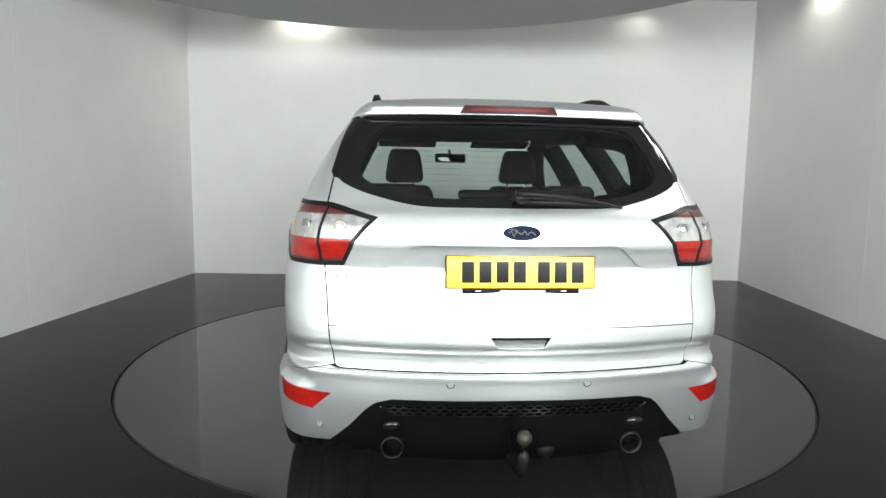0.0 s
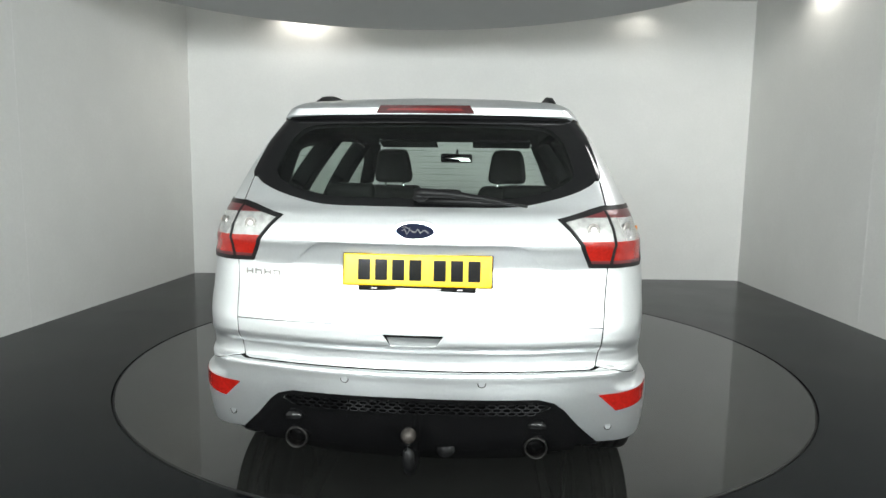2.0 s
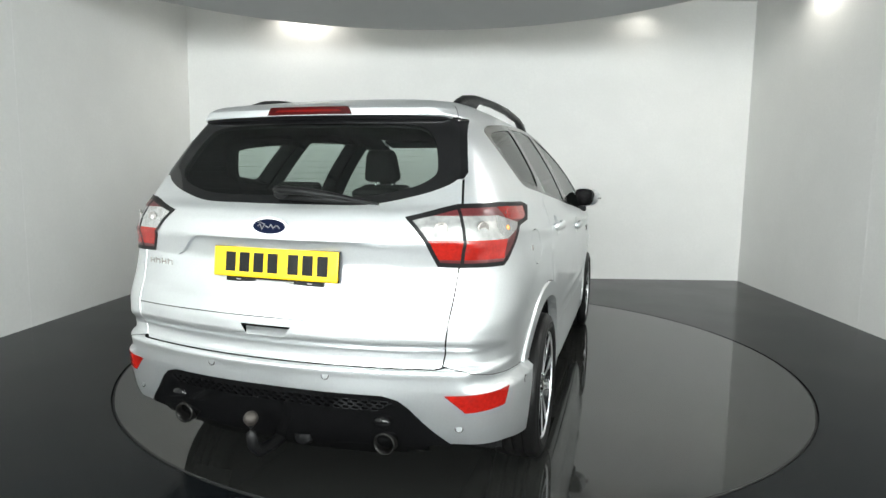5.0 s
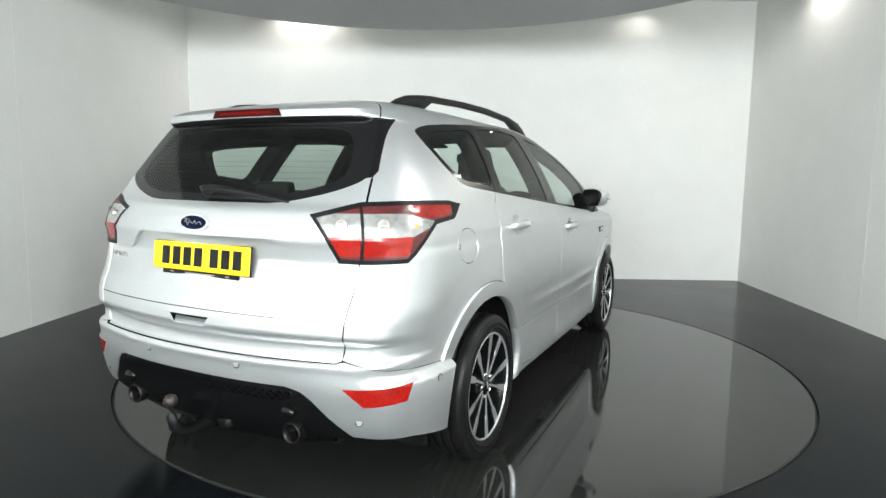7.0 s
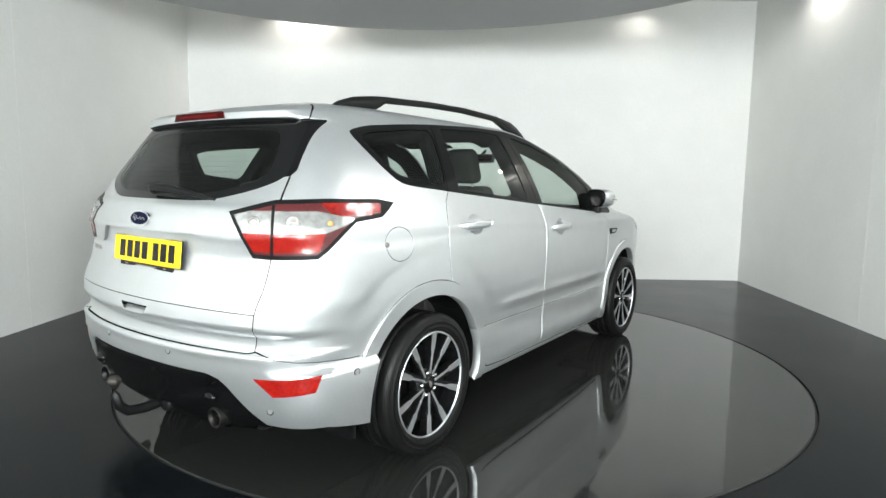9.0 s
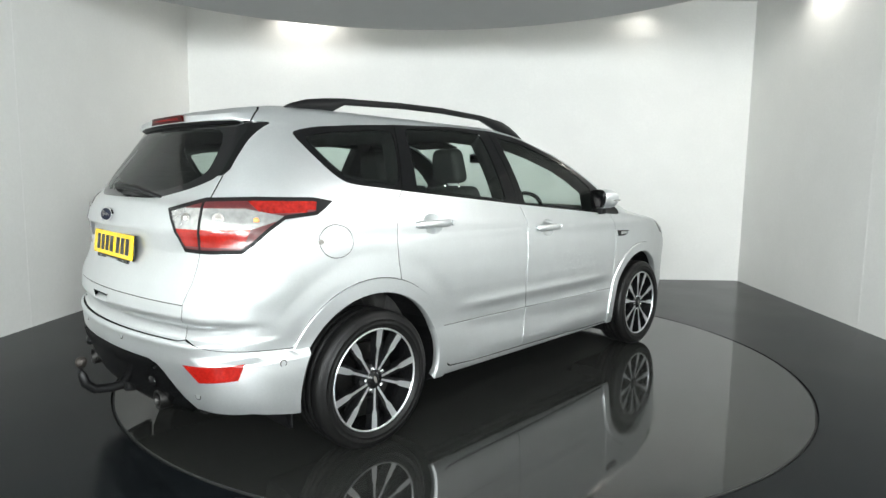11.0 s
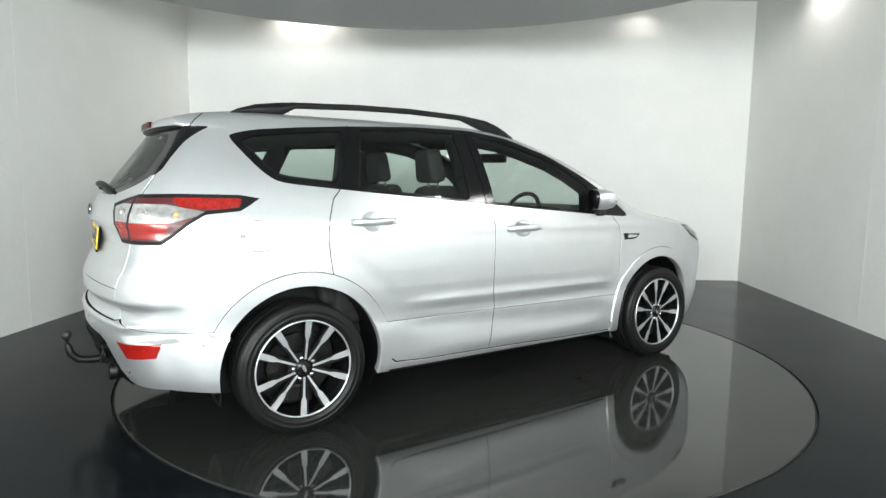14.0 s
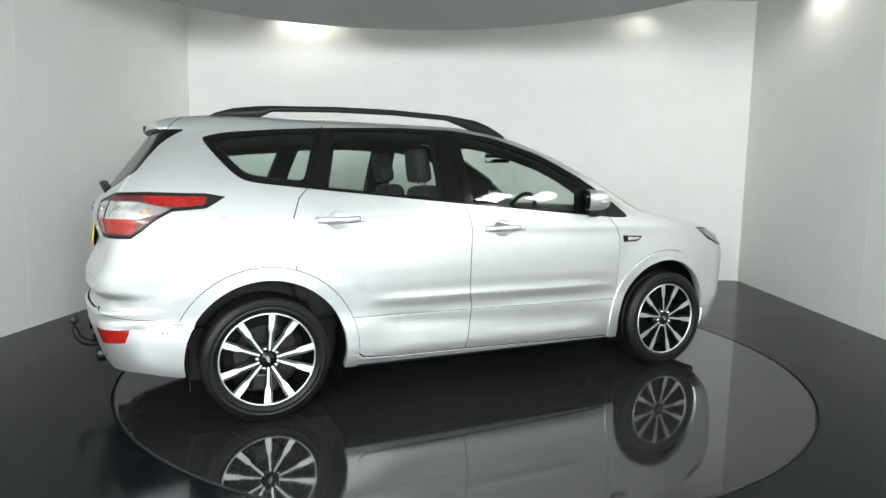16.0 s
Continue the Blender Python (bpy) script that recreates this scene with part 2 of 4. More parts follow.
for px, py, size, pw in PANELS:
    light_panel("ceiling_light", pose(px, py, DISC_Z - 0.04), size, size, "small square white light panel under the ceiling raft", "ceiling light panels")
for px, pz, sx, sz, pw in SOFTBOXES:
    light_panel("softbox", look((px, NEAR_Y + 0.06, pz), (px, 0, pz)), sx, sz, "tall white softbox on the wall facing the turntable", "softboxes")
for px, py, pz, pw in SPOTS:
    lamp = tagged(new("spotlight"), "small round ceiling spotlight aimed down the wall", "light", "wall spotlights")
    lamp.location = (px, py, ROOM_H)
    bm = bmesh.new()
    lathe(bm, [(0.001, 0.0), (0.05, 0.0), (0.05, -0.09), (0.042, -0.09), (0.042, -0.06), (0.001, -0.06)], 24)
    part("housing", bm, WHITE, lamp)
    bm = bmesh.new()
    lathe(bm, [(0.001, -0.062), (0.04, -0.062)], 24)
    part("bulb", bm, SPOTM, lamp, "glowing round lens")

# ---- the car: one smooth half shell, cut into panels ----
def curve(pairs):
    xs, ys = zip(*pairs)
    return lambda v: float(np.interp(v, xs, ys))


rear_y = curve([(0.20, -0.68), (0.24, -0.76), (0.30, -0.826), (0.36, -0.856), (0.46, -0.879), (0.50, -0.886), (0.53, -0.890), (0.58, -0.893), (0.600, -0.898),
                (0.612, -0.892), (0.620, -0.866), (0.64, -0.862), (0.672, -0.864), (0.690, -0.882), (0.705, -0.890), (0.76, -0.888), (0.80, -0.876), (0.85, -0.852),
                (0.90, -0.838), (0.96, -0.826), (1.03, -0.838), (1.046, -0.846), (1.10, -0.832), (1.15, -0.806), (1.165, -0.793), (1.175, -0.780), (1.20, -0.762),
                (1.30, -0.690), (1.40, -0.615), (1.506, -0.541), (1.513, -0.554), (1.521, -0.563), (1.548, -0.557), (1.562, -0.535), (1.576, -0.49), (1.59, -0.42), (1.60, -0.34)])
side_x = curve([(0.20, 0.845), (0.24, 0.872), (0.28, 0.888), (0.34, 0.896), (0.42, 0.902), (0.475, 0.902), (0.503, 0.900), (0.515, 0.899), (0.55, 0.899), (0.60, 0.902), (0.70, 0.909), (0.80, 0.912),
                (0.90, 0.911), (0.985, 0.905), (1.01, 0.897), (1.05, 0.890), (1.10, 0.875), (1.13, 0.862), (1.20, 0.830), (1.30, 0.775), (1.40, 0.713), (1.50, 0.648), (1.56, 0.610), (1.585, 0.585), (1.60, 0.550)])
nose_y = curve([(0.20, 3.45), (0.30, 3.56), (0.45, 3.60), (0.60, 3.61), (0.75, 3.60), (0.85, 3.57), (0.90, 3.53), (0.945, 3.44), (0.98, 3.34), (1.012, 3.21), (1.042, 3.06), (1.070, 2.91),
                (1.095, 2.79), (1.125, 2.71), (1.20, 2.57), (1.30, 2.39), (1.40, 2.20), (1.50, 1.98), (1.57, 1.78), (1.60, 1.62)])
flank_end = curve([(0.20, 3.05), (0.45, 3.18), (0.60, 3.2), (0.75, 3.2), (0.82, 3.17), (0.90, 3.09), (0.955, 2.95), (0.98, 2.88), (1.012, 2.70), (1.040, 2.46), (1.055, 2.37), (1.10, 2.28),
                   (1.17, 2.18), (1.29, 2.00), (1.44, 1.71), (1.54, 1.42), (1.58, 1.22), (1.60, 1.1)])
plan_x = curve([(-0.9, 0.90), (-0.55, 0.942), (-0.3, 0.962), (0.2, 0.996), (1.8, 1.0), (2.7, 0.985), (3.0, 0.955), (3.25, 0.90)])


def step(a, b, v):
    t = min(1.0, max(0.0, (v - a) / (b - a)))
    return t * t * (3 - 2 * t)


def swell(v, width):
    return math.exp(-(v / width) ** 2)


def relief(y, z):
    """The creases and hollows pressed into the car's side."""
    if z > 1.12:
        return 0.0
    doors = step(0.50, 0.80, y) * (1 - step(1.95, 2.28, y))
    lower = 0.0055 * swell(z - 0.605, 0.026) - 0.004 * swell(z - 0.548, 0.030) * step(0.507, 0.515, z)
    fore = step(0.55, 2.1, y)
    scallop = -0.009 * swell(z - (0.47 - 0.05 * fore), 0.050 + 0.02 * fore) + 0.008 * swell(z - 0.315, 0.045)
    line = 1.060 - 0.030 * y
    shoulder = step(-0.55, -0.25, y) * (1 - step(2.35, 2.75, y))
    crease = 0.0045 * swell(z - line, 0.026) - 0.0022 * swell(z - line + 0.062, 0.034)
    bow = 0.034 * (1 - step(0.528, 0.554, z)) * step(-0.80, -0.50, y) * (1 - step(-0.33, -0.22, y))
    for wy in (0.0, 2.695):
        bow -= 0.0035 * swell(math.hypot(y - wy, z - 0.342) - 0.575, 0.045) * step(0.55, 0.75, z) * (1 - step(0.92, 1.0, z))
    return bow + doors * (lower + (scallop if z < 0.52 else 0.0)) + shoulder * crease


def flank(y, z):
    """Half width of the car's side at y and z; the glass leans in along an even curve."""
    g = z - 1.13
    x = 0.862 - 0.40 * g - 0.43 * g * g if 0 < g < 0.43 else side_x(z)
    return x * plan_x(y) + relief(y, z)


LEVELS = sorted(set([0.20, 0.22, 0.24, 0.26, 0.28, 0.31, 0.34, 0.37, 0.40, 0.43, 0.455, 0.475, 0.49, 0.503, 0.509, 0.515, 0.53, 0.55, 0.57, 0.585, 0.600, 0.608, 0.614, 0.620, 0.63, 0.645, 0.66,
                     0.672, 0.680, 0.690, 0.698, 0.705, 0.72, 0.74, 0.76, 0.775, 0.79, 0.81, 0.83, 0.85, 0.875, 0.90, 0.92, 0.94, 0.955, 0.97, 0.985, 1.00, 1.01, 1.03, 1.05, 1.065, 1.08, 1.10, 1.12, 1.135,
                     1.15, 1.165, 1.175, 1.19, 1.21, 1.24, 1.27, 1.30, 1.33, 1.36, 1.39, 1.42, 1.45, 1.47, 1.490, 1.506, 1.509, 1.513, 1.517, 1.521, 1.53, 1.545, 1.548, 1.555, 1.565, 1.575, 1.583, 1.59, 1.596, 1.60]))
NR, NC, NS, NF, NN = 26, 16, 130, 14, 14


def contour(z):
    """Half outline of the car at height z, from the middle of its tail round its side to the middle of its nose."""
    yr, yn, ye = rear_y(z), nose_y(z), flank_end(z)
    up = min(1.0, max(0.0, (z - 1.12) / 0.3))
    ys = yr + 0.45 - 0.14 * up
    ws = flank(ys, z)
    x0 = ws - 0.165 + 0.075 * up
    tail = lambda x: yr + 0.24 * x * x
    pts = [(x0 * i / NR, tail(x0 * i / NR)) for i in range(NR)]
    xc = ws - 0.018
    a, c, b = Vector((x0, tail(x0))), Vector((xc, tail(xc))), Vector((ws, ys))
    for i in range(NC):
        t = i / NC
        p = a * (1 - t) ** 2 + c * 2 * t * (1 - t) + b * t * t
        pts.append((p.x, p.y))
    for i in range(NS):
        y = ys + (ye - ys) * i / NS
        pts.append((flank(y, z), y))
    we = flank(ye, z)
    xf = we - 0.14
    yc = ye + 0.30 * (yn - ye) + 0.02
    k = (yn - yc) / we ** 2
    a, c, b = Vector((we, ye)), Vector((we - 0.01, yn - k * (we - 0.01) ** 2)), Vector((xf, yn - k * xf * xf))
    for i in range(NF):
        t = i / NF
        p = a * (1 - t) ** 2 + c * 2 * t * (1 - t) + b * t * t
        pts.append((p.x, p.y))
    for i in range(NN + 1):
        x = xf * (1 - i / NN)
        pts.append((x, yn - k * x * x))
    return pts


def half_shell():
    bm = bmesh.new()
    rows = [[bm.verts.new((x, y, z)) for x, y in contour(z)] for z in LEVELS]
    top = contour(1.60)
    for f in (0.15, 0.32, 0.5, 0.68, 0.84, 1.0):
        row = []
        for x, y in top:
            sy = min(max(y, 0.0), 1.35)
            row.append(bm.verts.new((x * (1 - f), y + (sy - y) * f, 1.60 + 0.042 * (1 - (1 - f) ** 2))))
        rows.append(row)
    for a, b in zip(rows, rows[1:]):
        for i in range(len(a) - 1):
            bm.faces.new((a[i], a[i + 1], b[i + 1], b[i]))
    bmesh.ops.remove_doubles(bm, verts=bm.verts, dist=0.0004)
    bmesh.ops.dissolve_degenerate(bm, edges=bm.edges, dist=0.0003)
    return bm


REAR, SIDE, EDGE = Vector((1, 0, 0)), Vector((0, 1, 0)), Vector((1, 1, 0))
UP = Vector((0, 0, 1))
WRAP = 0.87  # the wrapped coordinate is x + y - WRAP: near y on the flank


def zone(kind, c):
    """Whether a point belongs to the part of the shell that a projection serves."""
    if kind is REAR:
        return c.y < -0.30
    if kind is SIDE:
        return c.x > 0.42 and c.y > -0.70
    return c.y < 0.1


def cut(bm, kind, pts, closed=True):
    if kind is EDGE:
        pts = [(u + WRAP, z) for u, z in pts]
    us = [p[0] for p in pts]
    zs = [p[1] for p in pts]
    lo_u, hi_u, lo_z, hi_z = min(us) - 0.03, max(us) + 0.03, min(zs) - 0.03, max(zs) + 0.03
    work = set()
    for f in bm.faces:
        c = f.calc_center_median()
        if zone(kind, c) and lo_u < c.dot(kind) < hi_u and lo_z < c.z < hi_z:
            work.add(f)
    n = len(pts)
    for i in range(n if closed else n - 1):
        (u1, z1), (u2, z2) = pts[i], pts[(i + 1) % n]
        a_u, b_u, a_z, b_z = min(u1, u2) - 0.001, max(u1, u2) + 0.001, min(z1, z2) - 0.001, max(z1, z2) + 0.001
        near = []
        for f in work:
            fu = [v.co.dot(kind) for v in f.verts]
            fz = [v.co.z for v in f.verts]
            if max(fu) >= a_u and min(fu) <= b_u and max(fz) >= a_z and min(fz) <= b_z:
                near.append(f)
        if not near:
            continue
        geom = list({g for f in near for g in (f, *f.edges, *f.verts)})
        no = kind * (z2 - z1) - UP * (u2 - u1)
        co = kind * (u1 / kind.length_squared) + UP * z1
        if no.length < 1e-9:
            continue
        # the plane holds every point whose projection lies on the edge's line
        r = bmesh.ops.bisect_plane(bm, geom=geom, dist=1e-5, plane_co=co, plane_no=no.normalized())
        for e in r["geom_cut"]:
            if isinstance(e, (bmesh.types.BMEdge, bmesh.types.BMVert)):
                work.update(e.link_faces)
        work = {f for f in work if f.is_valid}


def inside(pts, u, z):
    hit = False
    n = len(pts)
    for i in range(n):
        (u1, z1), (u2, z2) = pts[i], pts[i - 1]
        if (z1 > z) != (z2 > z) and u < (u2 - u1) * (z - z1) / (z2 - z1) + u1:
            hit = not hit
    return hit


def ribbon(pts, w):
    """A strip of width w along a line of points, as a polygon."""
    left, right = [], []
    for i, p in enumerate(pts):
        a, b = Vector(pts[max(i - 1, 0)]), Vector(pts[min(i + 1, len(pts) - 1)])
        d = (b - a).normalized()
        n = Vector((-d.y, d.x)) * w / 2
        left.append((p[0] + n.x, p[1] + n.y))
        right.append((p[0] - n.x, p[1] - n.y))
    return left + right[::-1]


def inset(pts, d):
    """A polygon shrunk by d."""
    area = sum(pts[i - 1][0] * pts[i][1] - pts[i][0] * pts[i - 1][1] for i in range(len(pts)))
    s = 1 if area > 0 else -1
    out = []
    for i in range(len(pts)):
        p, a, b = Vector(pts[i]), Vector(pts[i - 1]), Vector(pts[(i + 1) % len(pts)])
        d1, d2 = (p - a).normalized(), (b - p).normalized()
        n1, n2 = Vector((-d1.y, d1.x)) * s, Vector((-d2.y, d2.x)) * s
        m = (n1 + n2)
        m = m / max(0.35, m.length_squared / 2)
        out.append((p.x + m.x * d, p.y + m.y * d))
    return out


def disc(cu, cz, ru, rz, n=36):
    return [(cu + ru * math.cos(2 * math.pi * k / n), cz + rz * math.sin(2 * math.pi * k / n)) for k in range(n)]


def rounded(pts, most=0.03, closed=True, times=2):
    """A polygon, or a line with fixed ends, whose corners are cut round."""
    for _ in range(times):
        n, out = len(pts), []
        for i in range(n):
            if not closed and i in (0, n - 1):
                out.append(pts[i])
                continue
            p = Vector(pts[i])
            for q in (Vector(pts[i - 1]), Vector(pts[(i + 1) % n])):
                d = q - p
                out.append(tuple(p + d * min(0.25, most / max(d.length, 1e-6))))
        pts, most = out, most / 2
    return pts


WHEELS = (0.020, 2.700)
ARCH_Z, ARCH_R, FLARE_R = 0.336, 0.412, 0.478
TRIM = [(-0.272, 1.463), (-0.258, 1.482), (-0.15, 1.508), (0.08, 1.533), (0.36, 1.556), (0.81, 1.580), (1.18, 1.580), (1.45, 1.545), (1.75, 1.447), (2.00, 1.315), (2.17, 1.200), (2.35, 1.052), (2.30, 1.044), (2.11, 1.056), (1.14, 1.136), (0.23, 1.218),
        (-0.03, 1.244), (-0.09, 1.260), (-0.15, 1.308), (-0.225, 1.398)]
QGLASS = [(-0.222, 1.452), (-0.15, 1.478), (0.08, 1.506), (0.335, 1.528), (0.238, 1.242), (-0.02, 1.268), (-0.075, 1.283), (-0.125, 1.325), (-0.185, 1.400)]
RGLASS = [(0.425, 1.540), (0.80, 1.560), (1.050, 1.552), (1.030, 1.158), (0.335, 1.216)]
FGLASS = [(1.195, 1.545), (1.40, 1.516), (1.56, 1.470), (1.76, 1.398), (1.90, 1.322), (2.02, 1.235), (1.97, 1.080), (1.205, 1.142)]
QGLASS, RGLASS = rounded(QGLASS, 0.03), rounded(RGLASS, 0.015)
TRIM = rounded(TRIM, 0.03, True, 1)
Q_IN, R_IN, F_IN = inset(QGLASS, 0.018), inset(RGLASS, 0.014), inset(FGLASS, 0.008)
GAP_C = [(0.365, 1.566), (0.235, 1.216), (0.19, 1.17), (0.155, 1.07), (0.143, 0.97), (0.15, 0.88), (0.162, 0.795)]
GAP_B = [(1.135, 1.585), (1.14, 1.135), (1.17, 1.06), (1.18, 1.00), (1.172, 0.81), (1.172, 0.61), (1.19, 0.54), (1.183, 0.47), (1.17, 0.37), (1.15, 0.27)]
GAP_A = [(2.17, 1.195), (2.18, 1.06), (2.24, 0.99), (2.27, 0.92), (2.27, 0.73), (2.26, 0.50), (2.245, 0.42), (2.24, 0.30), (2.225, 0.262)]
GAP_SILL = [(0.463, 0.40), (0.485, 0.32), (0.53, 0.285), (0.71, 0.275), (1.15, 0.272), (1.70, 0.262), (2.225, 0.250)]
RDOOR = [(0.365, 1.566), (0.235, 1.216), (0.19, 1.17), (0.155, 1.07), (0.143, 0.97), (0.15, 0.88), (0.162, 0.795)] + [(FLARE_R * math.sin(a), ARCH_Z + FLARE_R * math.cos(a)) for a in np.linspace(0.36, 1.72, 14).tolist()] + \
        [(0.485, 0.32), (0.53, 0.285), (0.71, 0.275), (1.15, 0.272), (1.17, 0.37), (1.183, 0.47), (1.19, 0.54), (1.172, 0.61), (1.172, 0.81), (1.18, 1.00), (1.17, 1.06), (1.14, 1.135), (1.135, 1.585)]
FDOOR = [(1.135, 1.585), (1.14, 1.135), (1.17, 1.06), (1.18, 1.00), (1.172, 0.81), (1.172, 0.61), (1.19, 0.54), (1.183, 0.47), (1.17, 0.37), (1.15, 0.272), (1.70, 0.262), (2.225, 0.25), (2.24, 0.30), (2.245, 0.42), (2.26, 0.50),
         (2.27, 0.73), (2.27, 0.92), (2.24, 0.99), (2.18, 1.06), (2.17, 1.195), (2.00, 1.315), (1.75, 1.447), (1.45, 1.545), (1.18, 1.585)]
GAP_CLAD = [(0.44, 0.516), (1.0, 0.513), (1.6, 0.509), (2.25, 0.503)]
DISHES = ((0.390, 1.052), (1.390, 0.990))
FUEL = disc(-0.19, 0.998, 0.088, 0.075)
TAIL = [(-1.134, 1.139), (-0.88, 1.186), (-0.62, 1.192), (-0.33, 1.188), (-0.225, 1.172), (-0.262, 1.140), (-0.30, 1.114), (-0.455, 1.100), (-0.53, 1.052), (-0.61, 0.995), (-0.66, 0.968), (-0.90, 0.966), (-1.00, 0.968)]
TAIL_IN = inset(TAIL, 0.016)
REFL = [(-1.004, 0.520), (-0.64, 0.532), (-0.675, 0.468), (-0.90, 0.454)]
BUMP_TOP = [(-2.2, 0.617), (-1.04, 0.614), (-0.99, 0.619), (-0.94, 0.613), (-0.87, 0.598), (-0.78, 0.586), (-0.65, 0.575), (-0.28, 0.550)]
BUMP_LOW = [(-1.20, 0.30), (-0.93, 0.326), (-0.62, 0.315), (-0.40, 0.278), (-0.28, 0.268)]
DIFF = [(-0.01, 0.520), (0.44, 0.514), (0.495, 0.498), (0.53, 0.47), (0.585, 0.405), (0.665, 0.325), (0.70, 0.19), (-0.01, 0.19)]
MESHG = [(-0.01, 0.502), (0.46, 0.494), (0.485, 0.480), (0.44, 0.458), (-0.01, 0.463)]
GAP_TG = [(0.672, 1.185), (0.680, 0.97), (0.662, 0.78), (0.655, 0.70), (0.640, 0.618)]
TGATE = [(-0.01, 1.60), (0.600, 1.60), (0.608, 1.514), (0.640, 1.41), (0.668, 1.300), (0.658, 1.276), (0.673, 1.188), (0.680, 0.97), (0.662, 0.78), (0.655, 0.70), (0.640, 0.618), (-0.01, 0.618)]
GAP_SP = [(-0.435, 1.512), (-0.405, 1.55), (-0.365, 1.582), (-0.335, 1.598)]
POCKET = [(-0.01, 0.741), (0.106, 0.741), (0.078, 0.703), (-0.01, 0.703)]
TG_MID = [(-0.01, 0.770), (0.30, 0.768), (0.662, 0.762)]
RGLASS_B = [(-0.01, 1.519), (0.40, 1.518), (0.590, 1.512), (0.645, 1.300), (0.640, 1.272), (0.61, 1.250), (0.53, 1.218), (0.39, 1.184), (0.31, 1.176), (-0.01, 1.175)]
RGLASS_CLEAR = [(-0.01, 1.487), (0.36, 1.485), (0.51, 1.472), (0.565, 1.315), (0.555, 1.280), (0.50, 1.245), (0.38, 1.215), (0.30, 1.206), (-0.01, 1.204)]
RGLASS_B = rounded(RGLASS_B, 0.03, False)
RGLASS_CLEAR = rounded(RGLASS_CLEAR, 0.05, False)
FIN = [(0.572, 1.514), (0.556, 1.500), (0.615, 1.300), (0.615, 1.272), (0.658, 1.276), (0.668, 1.300), (0.640, 1.41), (0.608, 1.514)]
BROW = [(-0.01, 1.046), (0.335, 1.046), (0.365, 1.038), (0.395, 1.018), (0.435, 0.978), (0.465, 0.964), (0.51, 0.960), (0.61, 0.965), (0.71, 0.967), (0.71, 1.31), (-0.01, 1.31)]
HEAD = [(2.97, 0.971), (3.06, 0.965), (3.6, 0.932), (3.6, 0.815), (3.26, 0.830), (3.12, 0.880)]
HEAD_IN = inset(HEAD, 0.014)
BONNET = [(2.20, 1.30), (2.36, 1.046), (2.55, 1.012), (2.86, 0.978), (3.06, 0.965), (3.7, 0.93), (3.9, 1.3)]


def cut_all(bm):
    for wy in WHEELS:
        cut(bm, SIDE, disc(wy, ARCH_Z, ARCH_R, ARCH_R, 56))
        cut(bm, SIDE, disc(wy, ARCH_Z, FLARE_R, FLARE_R, 56))
        cut(bm, SIDE, disc(wy, ARCH_Z, FLARE_R + 0.0042, FLARE_R + 0.0042, 56))
    for p in (TRIM, QGLASS, RGLASS, FGLASS, Q_IN, R_IN, F_IN, FUEL, disc(-0.19, 0.998, 0.0842, 0.0712), HEAD, HEAD_IN):
        cut(bm, SIDE, p)
    for p in (GAP_A, GAP_B, GAP_C):
        cut(bm, SIDE, ribbon(p, 0.0055))
    cut(bm, SIDE, ribbon(GAP_SILL, 0.009))
    cut(bm, SIDE, ribbon(GAP_CLAD, 0.0035))
    for dy, dz in DISHES:
        cut(bm, SIDE, disc(dy, dz, 0.070, 0.052, 32))
    cut(bm, SIDE, BONNET[:6], False)
    for p in (TAIL, TAIL_IN, REFL, inset(REFL, -0.012)):
        cut(bm, EDGE, p)
    cut(bm, EDGE, ribbon(BUMP_TOP, 0.004))
    cut(bm, EDGE, BUMP_LOW, False)
    for p in ([(-1.14, 1.062), (-0.62, 1.062), (-0.45, 1.105)], [(-1.14, 1.145), (-0.66, 1.145), (-0.45, 1.110)], [(-0.62, 1.062), (-0.672, 0.955)], [(-0.70, 1.207), (-0.60, 1.140)],
              [(-0.62, 1.125), (-0.20, 1.125)], [(-0.31, 1.2), (-0.31, 1.09)], [(-1.08, 0.994), (-0.55, 0.994)], [(-0.895, 1.2), (-0.905, 0.95)], [(-0.88, 1.2), (-0.889, 0.95)]):
        cut(bm, EDGE, p, False)
    for p in (DIFF, MESHG, RGLASS_B, RGLASS_CLEAR, BROW, FIN):
        cut(bm, REAR, p)
    cut(bm, REAR, ribbon(GAP_TG, 0.0055))
    cut(bm, REAR, ribbon(TG_MID, 0.0035))
    cut(bm, REAR, [(0.600, 1.60), (0.608, 1.514)], False)
    cut(bm, SIDE, ribbon(GAP_SP, 0.006))
    cut(bm, REAR, POCKET)
    cut(bm, REAR, ribbon([(0.658, 1.276), (0.673, 1.188)], 0.008))


